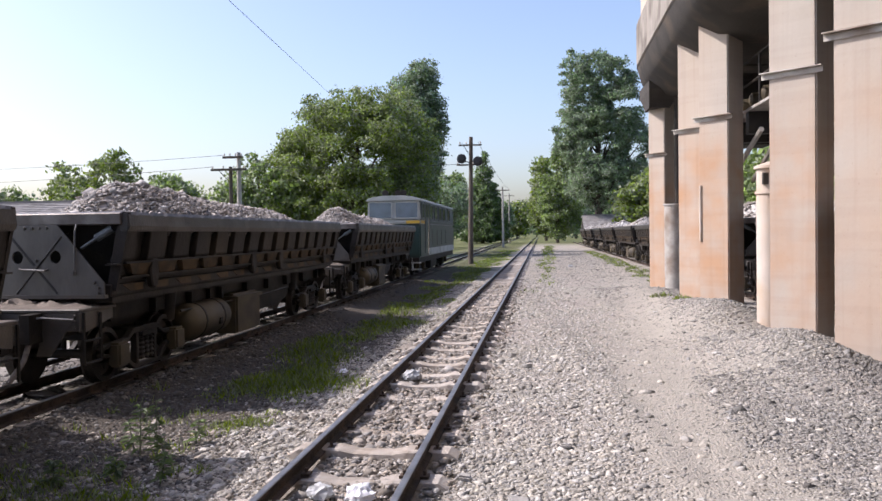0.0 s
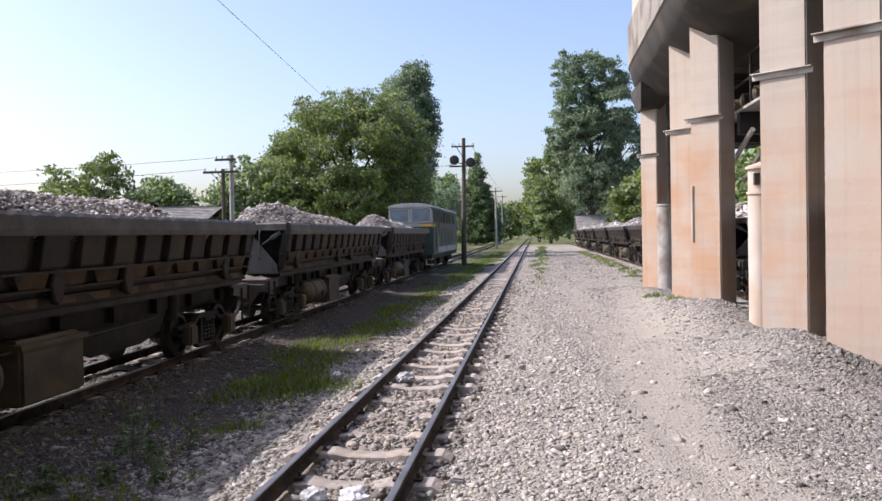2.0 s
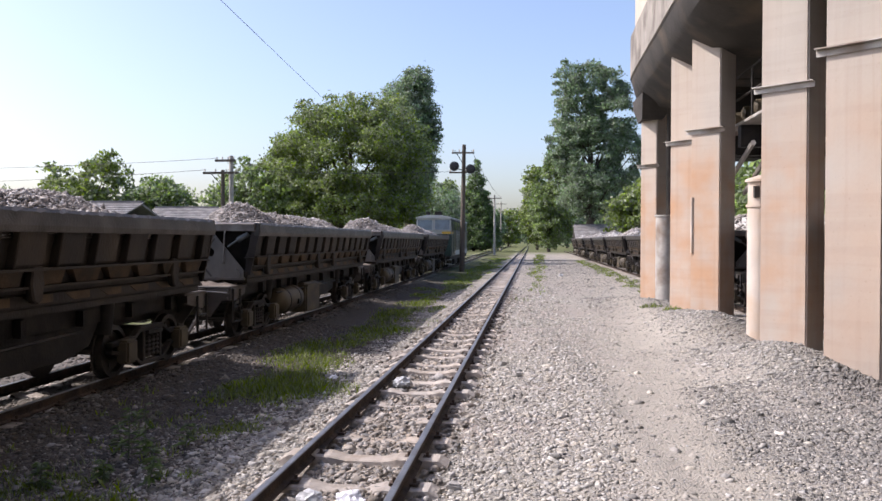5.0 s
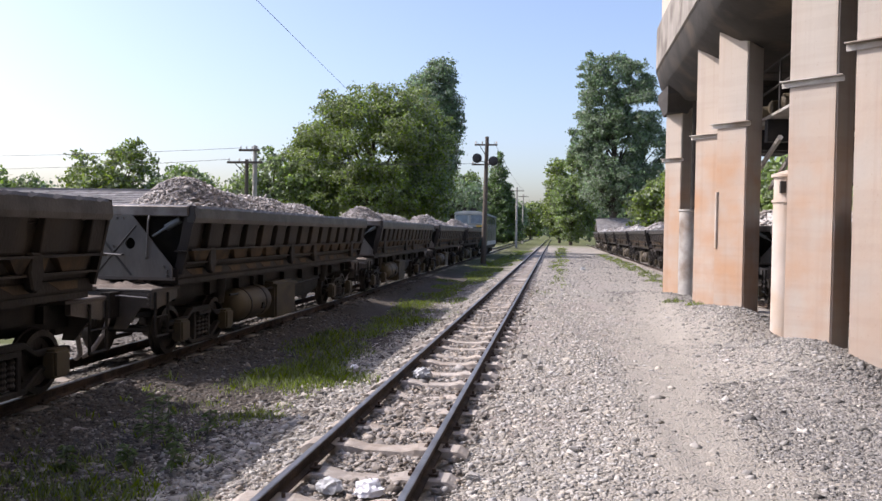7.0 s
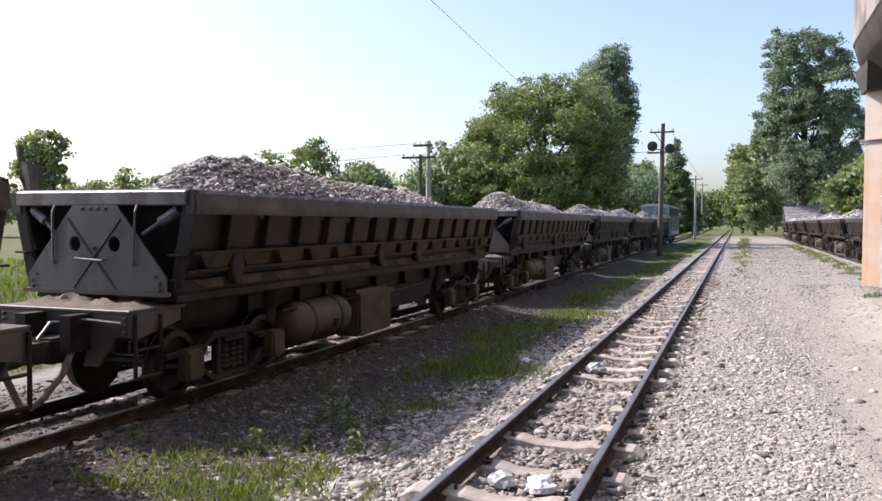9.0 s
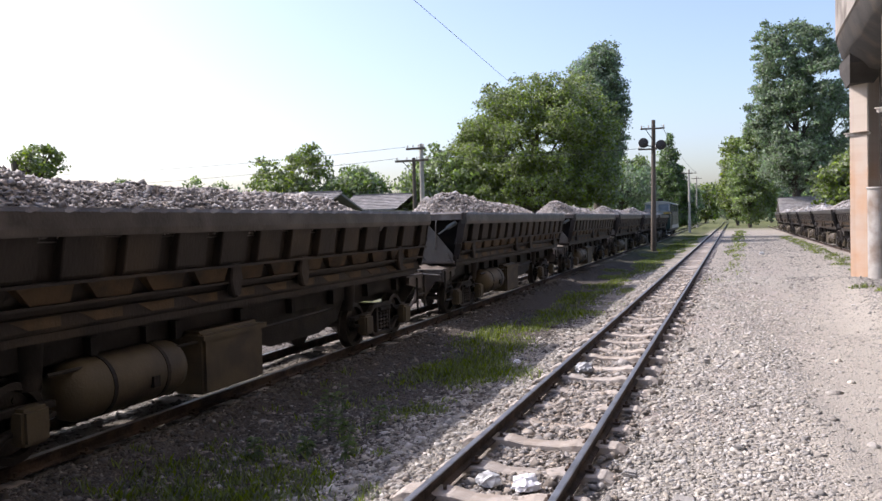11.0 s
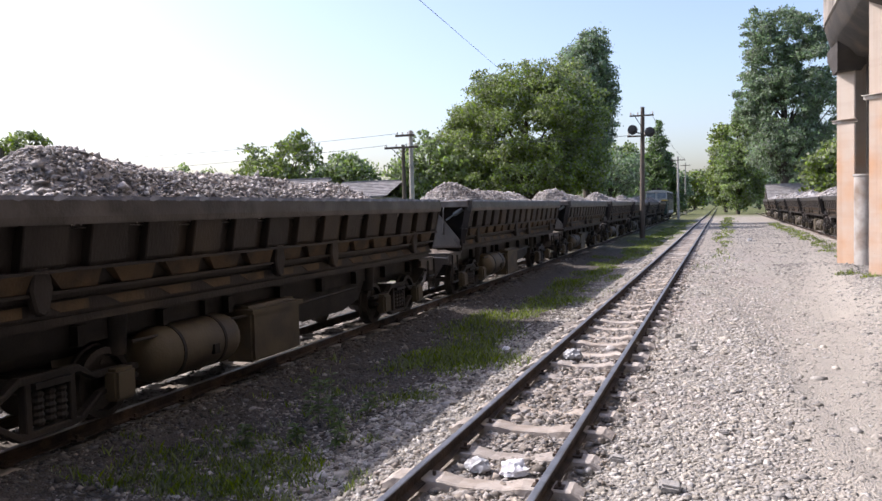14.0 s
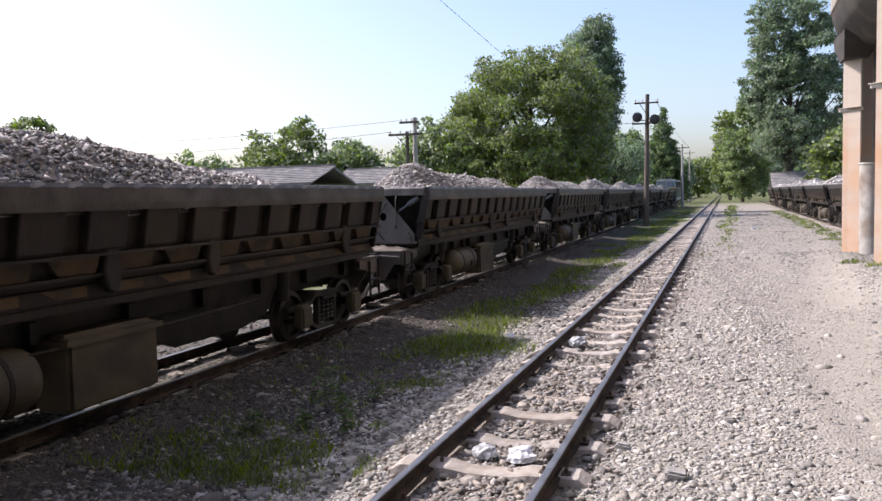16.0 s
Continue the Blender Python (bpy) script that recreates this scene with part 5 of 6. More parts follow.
signal_mast()
line_pole(-4.3, 92.0, 6.7, "slim concrete line pole beside the tracks")
line_pole(-5.2, 135.0, 8.0, "slim concrete line pole far down the line")
twin_pole()
wire((-9.2, -10, 10.9), (-16.4, 62.0, 12.65), 0.0, 0.013)
wire((-17.0, 42.3, 5.9), (-75, 52, 7.4), 0.8)
wire((-17.45, 41.9, 5.25), (-75, 50, 6.2), 0.9)
wire((-15.7, 41.9, 5.25), (-4.4, 44.4, 5.3), 0.15)
wire((-4.3, 44.4, 6.45), (-5.0, 91.9, 6.4), 0.3)
wire((-3.4, 44.4, 6.45), (-3.6, 91.9, 6.4), 0.3)


# ---- houses ----
def house(x0, x1, y0, y1, eave, ridge, label, along="x"):
    h = thing("house", label, "house")
    bm = bmesh.new()
    box(bm, x0, x1, y0, y1, -0.3, eave)
    part("wall", bm, WALLP, h, "pale plastered wall")
    ym = (y0 + y1) / 2
    bm = bmesh.new()
    extrude_yz(bm, [(y0 - 0.4, eave - 0.02), (ym, ridge), (y1 + 0.4, eave - 0.02), (y1 + 0.4, eave + 0.08), (ym, ridge + 0.12), (y0 - 0.4, eave + 0.08)], x0 - 0.3, x1 + 0.3)
    roof = part("roof", bm, ROOF, h, "grey tiled roof")
    rows = 9
    V, F = [], []
    for k in range(rows):
        f0, f1 = k / rows, (k + 1) / rows
        for i, x in enumerate(np.arange(x0 - 0.3, x1 + 0.3, 0.42)):
            ya, yb = y0 - 0.4 + (ym - y0 + 0.4) * f0, y0 - 0.4 + (ym - y0 + 0.4) * f1
            za, zb = eave + 0.09 + (ridge - eave + 0.04) * f0, eave + 0.09 + (ridge - eave + 0.04) * f1
            o = len(V)
            V += [(x, ya, za + 0.05), (x + 0.40, ya, za + 0.05), (x + 0.40, yb, zb + 0.01), (x, yb, zb + 0.01), (x, ya, za), (x + 0.40, ya, za)]
            F += [(o, o + 1, o + 2, o + 3), (o, o + 1, o + 5, o + 4)]
    tl = raw("roof_tiles", V, F, ROOF, roof)
    tagged(tl, kind="stuff")
    bm = bmesh.new()
    box(bm, x0 - 0.3, x1 + 0.3, ym - 0.12, ym + 0.12, ridge + 0.1, ridge + 0.24)
    part("ridge", bm, ROOF, roof)
    for k in range(3):
        x = x0 + (k + 0.5) * (x1 - x0) / 3
        win = new("window")
        win.parent = h
        bm = bmesh.new()
        box(bm, x - 0.5, x + 0.5, y0 - 0.03, y0 + 0.05, 0.9, 2.0)
        part("pane", bm, GLASS, win)
        bm = bmesh.new()
        for a, b, c, d in ((x - 0.58, x - 0.5, 0.82, 2.08), (x + 0.5, x + 0.58, 0.82, 2.08), (x - 0.5, x + 0.5, 0.82, 0.9), (x - 0.5, x + 0.5, 2.0, 2.08)):
            box(bm, a, b, y0 - 0.06, y0 + 0.05, c, d)
        part("frame", bm, WALLP, win)


house(-29.5, -20.6, 38, 43, 2.4, 3.3, "low house with a grey tiled roof behind the train")
house(-27.2, -23.0, 54, 60, 2.6, 3.7, "small house with a grey tiled roof among trees")
house(-30.0, -24.5, 15, 19, 1.6, 2.2, "low pale shed beyond the field")
house(5.4, 10.5, 100, 106, 1.8, 3.4, "house with a grey roof at the end of the siding")


# ---- trees ----
def tree(x, y, blobs, n, leaf, mat, label, trunk=0.35, seed=0, clump=0.7, per=40, bare=0.15):
    """blobs: (dx, dy, z, radius across, radius up) of the crown's masses; leaves sit in clumps near their skins."""
    rng = np.random.default_rng(seed)
    t = thing("tree", label, "tree")
    t.location = (x, y, 0)
    vol = np.array([b[3] ** 2 * b[4] for b in blobs]) ** 0.75
    pick = rng.choice(len(blobs), n, p=vol / vol.sum())
    B = np.array(blobs)[pick]
    d = rng.normal(size=(n, 3))
    d /= np.linalg.norm(d, axis=1)[:, None]
    r = rng.uniform(0.45, 1.05, (n, 1)) ** 0.6
    C = B[:, :3] + d * r * B[:, [3, 3, 4]]
    sz = rng.uniform(0.6, 1.35, n) * clump
    top = max(b[2] + b[4] for b in blobs)
    bm = bmesh.new()
    pts = [(0.02 * k * math.sin(seed + k), 0.02 * k * math.cos(seed * 2 + k), -0.3 + (top * 0.86) * k / 7) for k in range(8)]
    for k in range(7):
        rod(bm, pts[k], pts[k + 1], trunk * (1 - k / 8.2), 9, trunk * (1 - (k + 1) / 8.2))
    for k in range(min(n, 26)):
        z = rng.uniform(0.25, 0.8) * min(C[k, 2], top * 0.8)
        a = Vector((0, 0, max(z, top * bare)))
        b = Vector(C[k])
        mid = a.lerp(b, 0.5) + Vector((0, 0, 0.08 * (b - a).length))
        rod(bm, a, mid, trunk * 0.28, 6, trunk * 0.18)
        rod(bm, mid, b, trunk * 0.18, 6, trunk * 0.05)
    part("trunk", bm, BARK, t, "grey-brown trunk with limbs")
    # leaves lie on the upper shells of the clumps and face outwards, so that each clump has a lit top and a shaded foot
    m = n * per
    d = rng.normal(size=(m, 3))
    d[:, 2] = np.where(rng.uniform(size=m) < 0.5, np.abs(d[:, 2]), d[:, 2] * 0.6)
    d /= np.linalg.norm(d, axis=1)[:, None]
    k = rng.uniform(0.35, 1.0, (m, 1)) ** 0.5 * (1 + 0.22 * rng.normal(size=(m, 1)))
    c = np.repeat(C, per, 0) + d * k * np.repeat(sz, per)[:, None] * np.array([1.0, 1.0, 0.82])
    f = d * 0.8 + rng.normal(size=(m, 3)) * 0.6
    f /= np.linalg.norm(f, axis=1)[:, None]
    u = np.cross(f, rng.normal(size=(m, 3)))
    u /= np.linalg.norm(u, axis=1)[:, None]
    w = np.cross(f, u)
    s = (leaf * rng.uniform(0.6, 1.3, m))[:, None]
    V = np.stack([c - u * s, c + w * s * 0.6, c + u * s, c - w * s * 0.6], 1).reshape(-1, 3)
    F = np.arange(4 * m).reshape(-1, 4)
    ob = quads_mesh("crown", V, F, mat, t)
    tagged(ob, "many small leaves in clumps", kind="stuff")
    return t


BIG = [(0, 0, 7.6, 5.6, 3.9), (-3.8, 0, 6.0, 3.0, 3.6), (3.4, 0, 7.6, 2.8, 3.6), (-1.2, 0, 9.8, 3.4, 2.7), (2.0, 0, 10.2, 2.6, 2.3), (0.4, 0, 4.4, 5.2, 2.3), (-5.2, -1, 3.6, 2.2, 2.2), (4.6, 0, 4.6, 1.9, 2.4)]
tree(-13.9, 61, BIG, 720, 0.115, LEAF_A, "large broad-leaved tree in full leaf", 0.45, 1, 0.74, 130)
tree(-10.9, 71, [(0, 0, 9, 2.3, 5.0), (0.3, 0, 13.2, 1.9, 3.0), (0.7, 0, 15.4, 1.2, 1.3), (-1.3, 0, 13.8, 1.0, 1.6), (1.2, 0, 11, 1.3, 3.0)], 360, 0.125, LEAF_B, "tall dark poplar behind a broad tree", 0.4, 2, 0.66, 110)
tree(-21.5, 60, [(0, 0, 4.4, 2.7, 3.2), (-1.6, 0, 3.6, 2.0, 2.4), (2.4, 0, 4.4, 2.2, 2.8)], 260, 0.17, LEAF_C, "bushy young tree beside the big tree", 0.22, 3, 0.7, 40)
tree(-34.6, 60, [(-1.8, 0, 5.0, 2.2, 2.3), (1.5, 0, 5.4, 2.0, 2.6), (1.6, 0, 7.3, 1.0, 0.9), (-0.2, 0, 3.6, 3.2, 2.0)], 260, 0.17, LEAF_A, "round-topped tree beyond the houses", 0.25, 4, 0.65, 40)
tree(-28.8, 60, [(0, 0, 4.6, 1.9, 1.7), (-1.5, 0, 4.0, 1.4, 1.4), (1.6, 0, 4.2, 1.4, 1.3)], 170, 0.16, LEAF_C, "light green tree beyond the houses", 0.2, 5, 0.6, 36)
for k, (x, y, h, r) in enumerate(((-42, 66, 4.6, 3.2), (-49, 70, 5.4, 3.6), (-56, 70, 5.0, 4.0), (-63, 66, 5.6, 4.0), (-70, 60, 5.2, 4.0), (-25, 78, 6.2, 4.5), (-18, 84, 6.6, 4.6), (-11.5, 92, 7.6, 3.4))):
    tree(x, y, [(0, 0, h * 0.55, r, h * 0.42), (r * 0.5, 0, h * 0.68, r * 0.6, h * 0.3), (-r * 0.5, 0, h * 0.6, r * 0.6, h * 0.32)], 150, 0.19, (LEAF_A, LEAF_B, LEAF_C)[k % 3], "tree in the distant belt beyond the yard", 0.25, 20 + k, 0.8, 34)
POLLARD = tree(-31.6, 30, [(0.7, 0, 5.0, 1.0, 0.8), (-0.8, 0, 3.4, 0.4, 1.2), (1.3, 0, 3.4, 0.4, 1.0)], 75, 0.10, LEAF_A, "pollarded tree with a thick dark bare trunk", 0.38, 6, 0.32, 40)
bm = bmesh.new()
for a, b, r, r2 in (((0.5, 0, -0.3), (0.5, 0, 2.6), 0.5, 0.6), ((0.5, 0, 2.6), (0.4, 0, 4.1), 0.6, 0.75), ((0.3, 0, 3.5), (-0.55, 0, 4.2), 0.6, 0.36), ((-0.5, 0, 4.0), (-0.72, 0, 5.1), 0.34, 0.27)):
    rod(bm, a, b, r, 10, r2)
part("pollard_head", bm, BARK, POLLARD, "thick knotted pollard head with a cut limb")
for k, (x, y, h) in enumerate(((-36.5, 42, 4.8), (-34.0, 42, 4.5), (-31.2, 42, 4.7), (-29.3, 42, 4.4))):
    tree(x, y, [(0, 0, h * 0.6, 0.9, h * 0.38)], 46, 0.15, LEAF_C, "slender young tree beyond the field", 0.09, 40 + k, 0.5, 26)
# conifer: stacked tiers
tree(-9.3, 130, [(0.3, 0, 1.2 + k * 1.22, 4.3 * (1 - k / 11.0), 1.1) for k in range(11)], 700, 0.18, LEAF_D, "tall pointed conifer far down the line", 0.3, 7, 0.65, 65)
tree(-13.6, 118, [(0, 0, 5.5, 2.2, 4.0), (1.5, 0, 7.5, 1.2, 2.4), (-1.0, 0, 8.6, 1.0, 2.0)], 260, 0.22, LEAF_C, "light green tree far behind the train", 0.25, 8, 0.75, 36)
# poplars on the other side
tree(7.2, 104, [(0, 0, 12, 3.6, 6.0), (-1.6, 0, 17.5, 2.6, 4.6), (2.6, 0, 16.8, 2.8, 4.6), (-2.8, 0, 21.6, 1.8, 2.6), (0.2, 0, 21.8, 1.7, 2.6), (3.0, 0, 20.6, 1.7, 2.6), (4.2, 0, 12, 2.4, 3.6), (-3.4, 0, 13.5, 2.0, 3.6), (0.4, 0, 7.6, 4.2, 3.0)], 700, 0.16, LEAF_B, "very tall poplar with several crowns", 0.55, 9, 0.85, 110)
tree(2.4, 122, [(0, 0, 5.0, 2.4, 4.6), (1.2, 0, 9.6, 1.6, 3.2), (-1.6, 0, 7.0, 1.2, 3.0), (1.8, 0, 6.0, 2.0, 5.0), (-0.2, 0, 11.6, 0.8, 1.8), (2.4, 0, 12.4, 1.0, 2.6)], 420, 0.18, LEAF_C, "light green roadside tree", 0.3, 10, 0.7, 65)
tree(0.9, 150, [(0, 0, 6.5, 2.8, 5.5), (-0.6, 0, 11.5, 1.8, 3.6)], 330, 0.28, LEAF_A, "roadside tree far down the line", 0.3, 11, 0.95, 38)
tree(9.6, 72, [(0, 0, 4.0, 2.6, 2.8), (-1.6, 0, 3.4, 1.8, 2.2), (2.0, 0, 4.4, 2.2, 2.4)], 330, 0.18, LEAF_A, "bushy tree behind the parked wagons", 0.25, 12, 0.7, 40)
tree(13.5, 42, [(0, 0, 4.2, 3.0, 2.6), (-2.4, 0, 3.4, 1.8, 2.0)], 260, 0.17, LEAF_C, "bushy tree seen between the columns", 0.25, 13, 0.7, 38)
tree(12.0, 30, [(0, 0, 3.6, 2.4, 2.4), (-1.0, 0, 2.2, 2.2, 1.6)], 200, 0.16, LEAF_C, "leafy shrub tree beyond the siding", 0.2, 14, 0.6, 38)
for k, (x, y, h, r) in enumerate(((-12, 205, 9, 5), (-6.5, 225, 10, 4.5), (-1.5, 300, 11, 5), (4.5, 235, 12, 5), (8, 190, 13, 5), (-20, 180, 9, 6), (14, 150, 13, 6), (-28, 130, 9, 6), (24, 120, 12, 7), (34, 90, 10, 7))):
    tree(x, y, [(0, 0, h * 0.5, r, h * 0.45), (r * 0.4, 0, h * 0.75, r * 0.5, h * 0.25), (-r * 0.4, 0, h * 0.66, r * 0.5, h * 0.28)], 190, 0.38, (LEAF_B, LEAF_A)[k % 2], "tree in the hazy far wood", 0.3, 60 + k, 1.2, 34)


# ---- loose stones, grass and litter ----
def scatter(name, label, x0, x1, y0, y1, n, size, seed, keep=None, mat=None, spread=0.35, up=0.0, chips=True):
    rng = np.random.default_rng(seed)
    x = rng.uniform(x0, x1, n)
    # denser towards the camera
    y = y0 + (y1 - y0) * rng.uniform(0, 1, n) ** 1.5
    x = x + rng.normal(0, 0.16, n)
    ok = np.ones(n, bool) if keep is None else keep(x, y, rng)
    x, y = x[ok], y[ok]
    s = np.exp(rng.normal(math.log(size), spread, len(x))) * (1 + 0.02 * y)
    z = np.array([lift(a, b) for a, b in zip(x, y)]) - s * 0.04 + up
    tagged(stones(name, np.stack([x, y, z], 1), s, mat or STONE, rng, chips=chips), label, "gravel", kind="stuff")


def off_rails(x, y, rng):
    d = np.abs(np.abs(x + 1.34) - 0.406)
    return d > 0.065


def off_track(x, y, rng):
    d = np.abs(x + 1.34)
    return (d > 0.55) | ((rng.uniform(size=len(x)) > 0.75) & (d < 0.34))


def thinning(x, y, rng):
    return rng.uniform(size=len(x)) < np.clip((y - 14.0) / 16.0, 0, 1) * 0.8


def beside_path(x, y, rng):
    return rng.uniform(size=len(x)) > np.clip(1.25 - np.abs(x - 1.0 - 0.1 * (np.clip(y, 3, 24) - 7)) * 1.1, 0, 0.93)


scatter("ballast", "pale broken stone ballast round the empty track", -2.8, 0.6, 3.2, 11.0, 56000, 0.0115, 1, off_track, None, 0.5)
scatter("track_stone", "brown stones packed between the sleepers", -1.80, -0.88, 3.2, 26.0, 20000, 0.0165, 11, off_rails, BEDSTONE, 0.45, 0.022)
scatter("ballast", "pale broken stone ballast round the empty track", -2.7, 0.6, 10.0, 30.0, 15000, 0.016, 2, off_rails)
scatter("path_gravel", "fine scattered gravel on the worn path", 0.3, 3.0, 3.2, 18.0, 90000, 0.0066, 3, beside_path, STONE, 0.55)
scatter("path_gravel", "thin layer of grit trodden into the path", 0.2, 2.6, 3.2, 16.0, 26000, 0.0048, 23, None, GREYSTONE, 0.4)
scatter("path_gravel", "scattered larger gravel on the worn path", 0.2, 3.0, 3.2, 24.0, 1500, 0.016, 13, beside_path, None, 0.4)
scatter("spilled_gravel", "heaps of spilled gravel at the column feet", 1.5, 3.9, 6.5, 24.0, 40000, 0.0098, 4, beside_path, GREYSTONE, 0.5)
scatter("spilled_gravel", "dark grey chippings beside the path", 1.7, 3.9, 3.2, 9.5, 40000, 0.0075, 14, None, CHIPS, 0.5)
# stones here hold the shade of the train in their colour
scatter("verge_gravel", "gravel and earth between the tracks, darkened for the train's shade", -4.7, -2.3, 2.5, 16.0, 42000, 0.0105, 5, None, SHADESTONE, 0.5)
scatter("verge_gravel", "paler stones strewn between the tracks", -4.6, -2.3, 2.8, 15.0, 1800, 0.0135, 15, None, BEDSTONE, 0.45)
scatter("bed_gravel", "gravel bed darkened for the shade under the loaded train", -6.8, -4.3, 1.5, 30.0, 16000, 0.017, 6, None, SHADESTONE)
scatter("path_gravel", "loose stones on the far part of the yard", -0.6, 4.4, 14.0, 70.0, 26000, 0.0105, 33, thinning, GREYSTONE, 0.5)
scatter("verge_gravel", "pale stones on the open verge by the weeds", -3.9, -2.4, 3.2, 7.2, 6000, 0.0105, 35, None, BEDSTONE, 0.5)
scatter("large_stone", "larger loose stones lying on the gravel", -2.6, 1.4, 3.5, 14.0, 420, 0.026, 7, off_rails, None, 0.3, 0.0, False)
scatter("yard_gravel", "loose gravel on the yard beside the empty track", -3.0, 3.4, -5.0, 3.3, 8000, 0.014, 17, off_rails, GREYSTONE, 0.4)


def grass_patch(name, label, spots, seed, height):
    rng = np.random.default_rng(seed)
    V, F = [], []
    for cx, cy, rx, ry, n in spots:
        a, r = rng.uniform(0, 2 * np.pi, n), np.sqrt(rng.uniform(0, 1, n))
        x, y = cx + rx * r * np.cos(a), cy + ry * r * np.sin(a)
        h = height * rng.uniform(0.25, 1.35, n) * (1.15 - 0.7 * r)
        w = 0.0032 + 0.00035 * y
        th = rng.uniform(0, 2 * np.pi, n)
        lean = rng.uniform(0.1, 0.7, n) * h
        ph = rng.uniform(0, 2 * np.pi, n)
        z = np.array([lift(p, q) for p, q in zip(x, y)]) - 0.01
        dx, dy = np.cos(th) * w, np.sin(th) * w
        lx, ly = np.cos(ph) * lean, np.sin(ph) * lean
        o = sum(len(v) for v in V)
        v = np.stack([np.stack([x - dx, y - dy, z], 1), np.stack([x + dx, y + dy, z], 1), np.stack([x + dx * 0.7 + lx * 0.4, y + dy * 0.7 + ly * 0.4, z + h * 0.6], 1), np.stack([x + lx, y + ly, z + h * 0.95], 1)], 1)
        V.append(v.reshape(-1, 3))
        F.append(o + np.arange(4 * n).reshape(-1, 4))
    tagged(quads_mesh(name, np.concatenate(V), np.concatenate(F), GRASS), label, "grass", kind="stuff")


rg = random.Random(5)
STRIP = []
for k in range(150):
    yy = 8.9 + 70 * rg.random() ** 2.0
    STRIP.append((-3.12 + rg.gauss(0, 0.30) + 0.25 * math.sin(yy * 0.9), yy, rg.uniform(0.15, 0.6), rg.uniform(0.25, 0.8) * (1 + yy * 0.03), int(rg.uniform(90, 380))))
grass_patch("grass", "patchy green grass strip between the two tracks", STRIP, 1, 0.105)
TUFTS = [(-2.72, 7.1, 0.26, 0.2, 420), (-2.95, 7.0, 0.2, 0.15, 160)]
for k in range(150):
    TUFTS.append((-3.25 + rg.gauss(0, 0.45), 4.2 + abs(rg.gauss(0, 0.7)), rg.uniform(0.05, 0.25), rg.uniform(0.05, 0.2), int(rg.uniform(14, 85))))
for k in range(30):
    TUFTS.append((-3.4 + rg.gauss(0, 0.5), rg.uniform(5.8, 8.5), rg.uniform(0.05, 0.2), rg.uniform(0.05, 0.2), int(rg.uniform(8, 40))))
grass_patch("grass", "thin sunlit grass tufts on the verge", TUFTS, 2, 0.085)
FAR = []
for k in range(170):
    yy = 22 + 75 * rg.random() ** 0.8
    FAR.append((0.0 + rg.gauss(0, 0.22) + 0.012 * (yy - 24), yy, rg.uniform(0.06, 0.3), rg.uniform(0.3, 1.4), int(rg.uniform(8, 40))))
grass_patch("grass", "thin grass strip along the far path", FAR + [(3.9 + 0.3 * math.sin(k * 2.3), 25 + k * 1.1, 0.3 + 0.2 * math.sin(k * 1.7), 0.7, 60 + 50 * (k % 3)) for k in range(40)] + [(2.9, 17.9, 0.2, 0.4, 220), (2.7, 19.6, 0.25, 0.5, 160)], 3, 0.12)
grass_patch("grass", "rough green field behind the train", [(-9.0, 6, 1.6, 5, 5000), (-10, 14, 2, 6, 5000), (-12, 26, 3, 9, 6000), (-16, 12, 4, 8, 6000), (-22, 22, 6, 10, 6000)], 4, 0.4)


def weed(x, y, h, seed):
    rng = np.random.default_rng(seed)
    t = thing("weed", "leafy upright weed growing in the gravel", "weed", "weeds on the verge")
    z = lift(x, y)
    bm = bmesh.new()
    top = Vector((x + rng.uniform(-0.06, 0.06), y, z + h))
    rod(bm, (x, y, z - 0.02), top, 0.006, 6, 0.003)
    part("stem", bm, WEED, t)
    V, F = [], []
    for k in range(26):
        f = rng.uniform(0.15, 1.0)
        p = Vector((x, y, z)).lerp(top, f)
        a = rng.uniform(0, 6.28)
        L = 0.12 * (1.1 - 0.5 * f)
        d = Vector((math.cos(a), math.sin(a), rng.uniform(-0.2, 0.6))).normalized() * L
        w = Vector((-math.sin(a), math.cos(a), 0)) * 0.018
        o = len(V)
        V += [p, p + d * 0.5 + w, p + d + Vector((0, 0, -0.03)), p + d * 0.5 - w]
        F.append((o, o + 1, o + 2, o + 3))
    raw("leaves", V, F, WEED, t)


for k, (x, y, h) in enumerate(((-3.20, 6.05, 0.42), (-3.02, 5.97, 0.46), (-2.92, 5.9, 0.20), (-3.32, 6.2, 0.26), (-2.70, 5.35, 0.22), (-2.9, 6.4, 0.20), (-3.1, 5.5, 0.16), (-3.45, 5.3, 0.18))):
    weed(x, y, h, k)


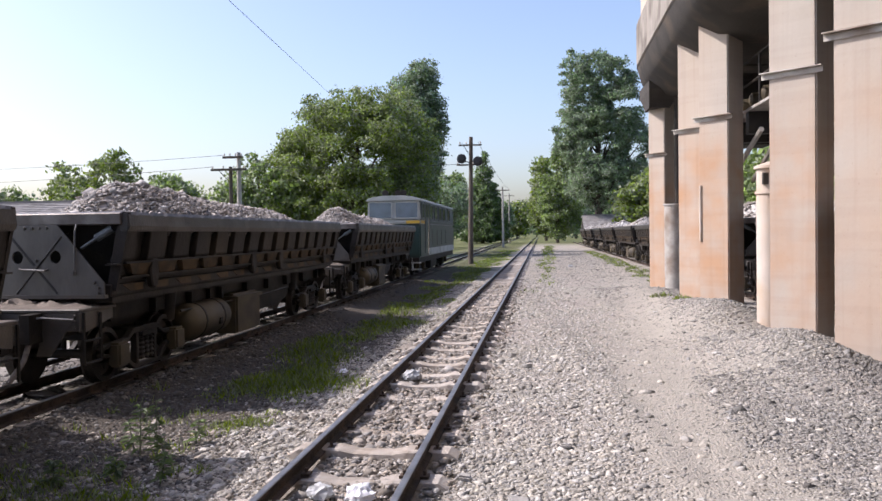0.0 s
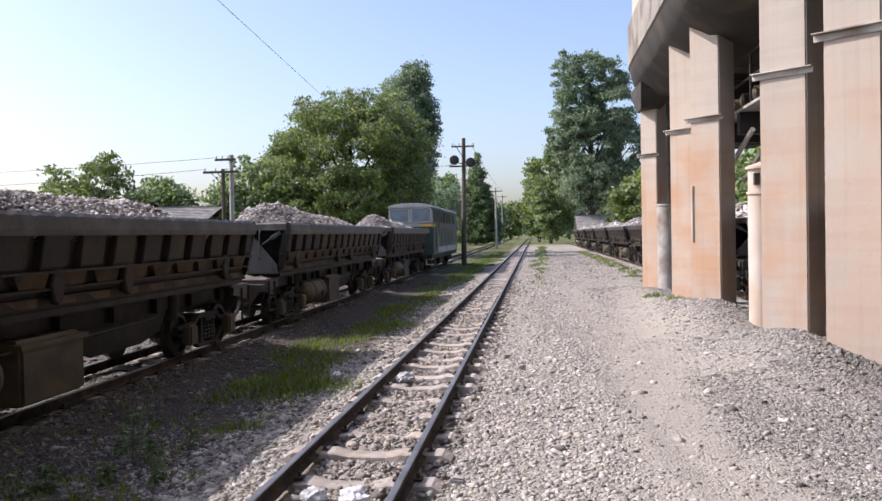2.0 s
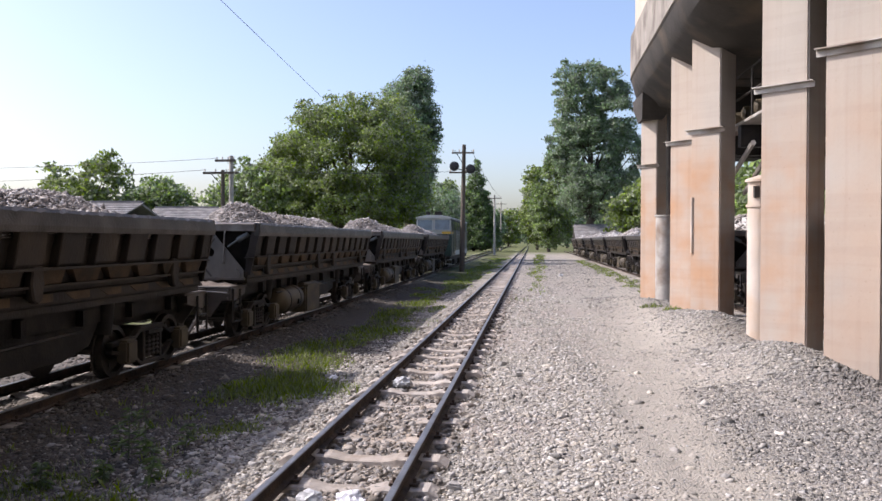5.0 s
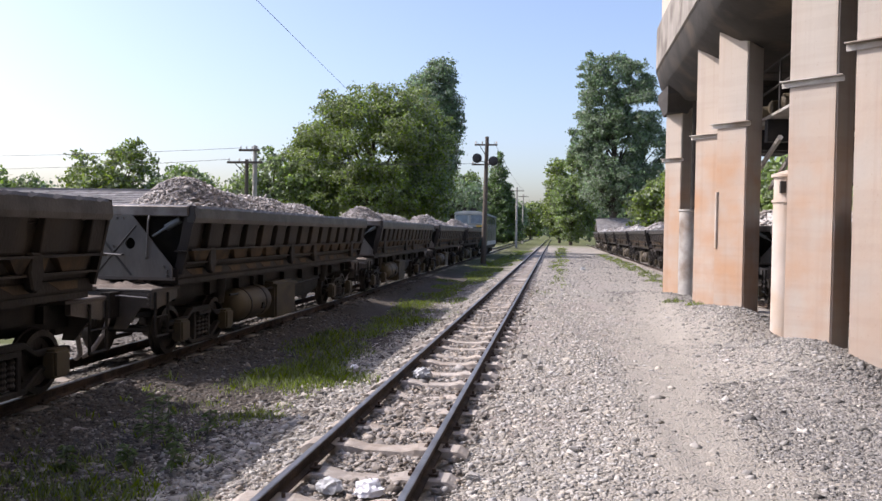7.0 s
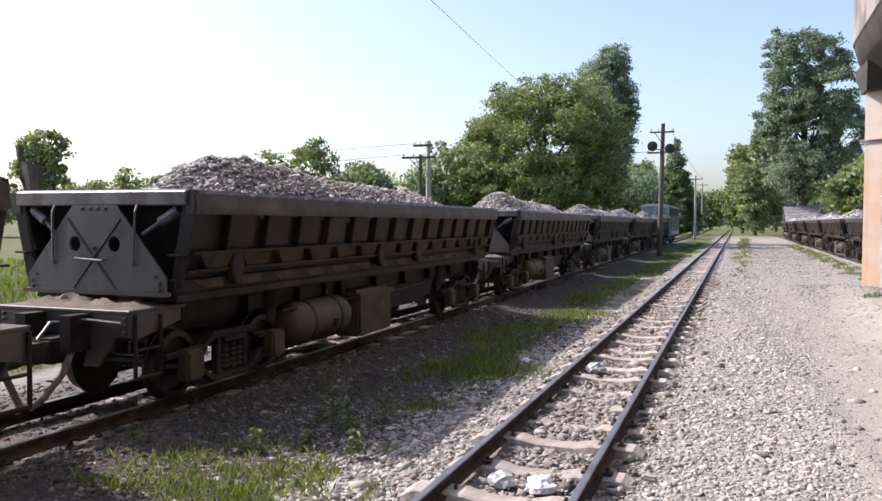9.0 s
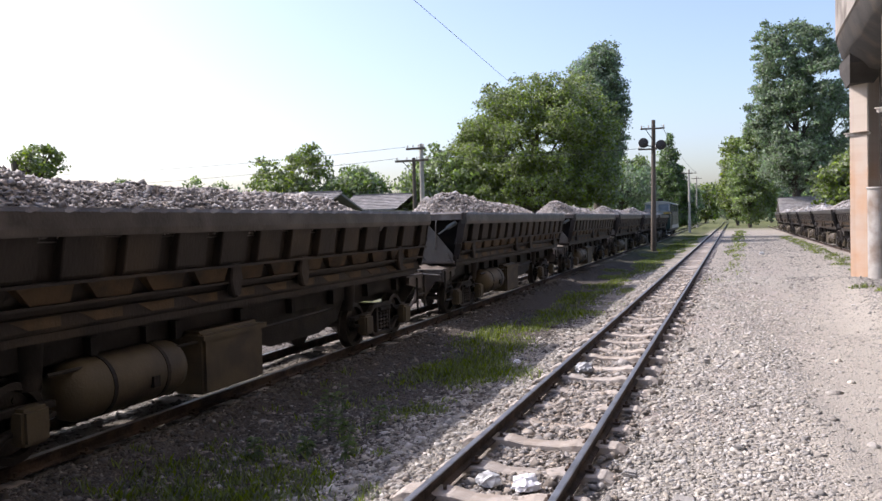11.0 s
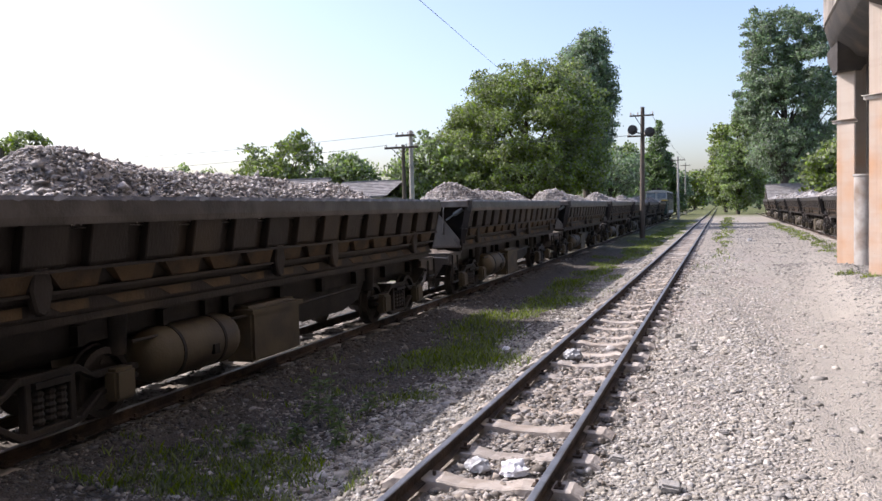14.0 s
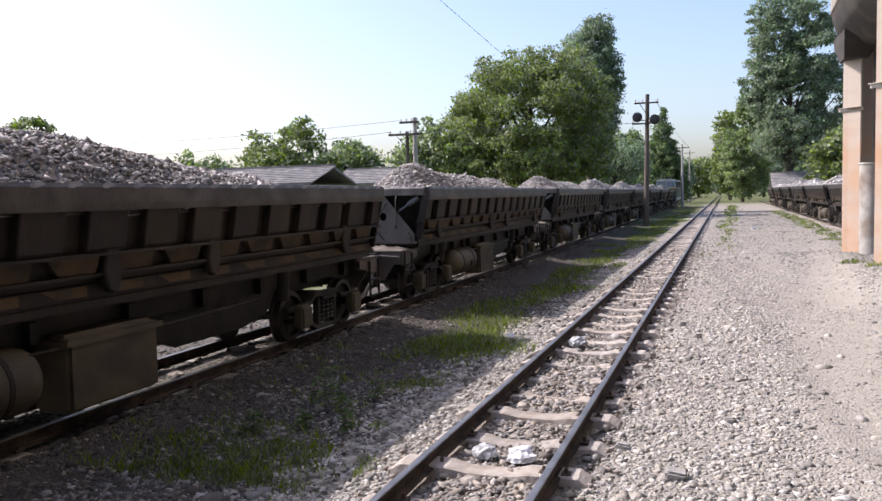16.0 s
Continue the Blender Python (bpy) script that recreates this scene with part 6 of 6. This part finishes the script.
def litter():
    rng = np.random.default_rng(9)
    for name, x, y, s, mat, label in (("plastic_scrap", -1.22, 5.0, 0.10, PAPER, "crumpled white plastic scrap between the rails"), ("plastic_scrap", -1.47, 5.02, 0.09, SCRAP, "dirty crumpled plastic between the rails"),
                                      ("plastic_scrap", -1.55, 9.15, 0.11, SCRAP, "grey plastic scrap between the rails"), ("plastic_scrap", -2.45, 9.6, 0.05, PAPER, "white scrap on the gravel edge"), ("plastic_scrap", 1.25, 38.0, 0.12, SCRAP, "pale scrap lying on the path")):
        bm = bmesh.new()
        bmesh.ops.create_icosphere(bm, subdivisions=3, radius=1)
        for v in bm.verts:
            n = noise.noise(v.co * 2.3 + Vector((x * 5, y, 0)))
            v.co *= 0.85 + 0.35 * n + 0.18 * abs(noise.noise(v.co * 6 + Vector((x, y, 2))))
            v.co.z = max(v.co.z, -0.3) * 0.75
            v.co = v.co * s
        ob = part(name, bm, mat)
        ob.location = (x, y, lift(x, y) + s * 0.25 + 0.045)
        tagged(ob, label, "litter", "litter")
    for x, y, s in ((-0.23, 5.0, 0.06), (-0.27, 10.1, 0.06), (-0.48, 10.9, 0.055), (-0.62, 5.55, 0.05), (0.1, 6.4, 0.045)):
        bm = bmesh.new()
        box(bm, -s, s, -s * 0.8, s * 0.8, -s * 0.5, s * 0.5)
        for v in bm.verts:
            v.co *= rng.uniform(0.75, 1.2)
        soften(bm, s * 0.25, 2)
        ob = part("stone_block", bm, STONE)
        ob.location, ob.rotation_euler = (x, y, lift(x, y) + s * 0.4), (0.1, 0.15, rng.uniform(0, 3))
        tagged(ob, "large pale loose stone lying on the ballast", "stone", "large loose stones")


litter()


# ---- moving train ----
RUN = ((0, 7.83), (0.5, 9.25), (1, 10.8), (1.5, 12.3), (2, 13.7), (2.5, 15.1), (3, 16.6), (3.5, 18.1), (4, 19.65), (4.5, 21.15), (7, 30.47), (7.5, 32.15), (8, 34.0), (8.5, 35.9), (9, 37.84), (12, 49.2), (12.5, 51.13), (13, 53.25), (13.5, 55.25), (14, 57.2), (14.5, 59.15), (15, 61.14), (15.5, 63.25), (16, 65.35))


def run_at(t):
    """How far the second wagon's rear has come at t."""
    ts, ys = [r[0] for r in RUN], [r[1] for r in RUN]
    return float(np.interp(t, ts, ys))


def motions():
    for k in range(N_TRAIN):
        rows = [(t, LEFT @ pose(0, s - 6 + (1 - k) * PITCH, 0)) for t, s in RUN]
        walk(TRAIN[k], rows)
        walk(TRAIN_HEAPS[k], rows)
    walk(LOCO, [(t, LEFT @ pose(0, s - 6 + 2 * PITCH - 0.9, 0)) for t, s in RUN])
    turns = [(t / 10, -(run_at(t / 10) - RUN[0][1]) / WHEEL_R) for t in range(161)]
    for carrier in TRAIN + [LOCO]:
        for o in carrier.children_recursive:
            if o.name.startswith("wheelset"):
                y = o.location.y
                walk(o, [(t, pose(0, y, WHEEL_R, math.degrees(a))) for t, a in turns])


motions()
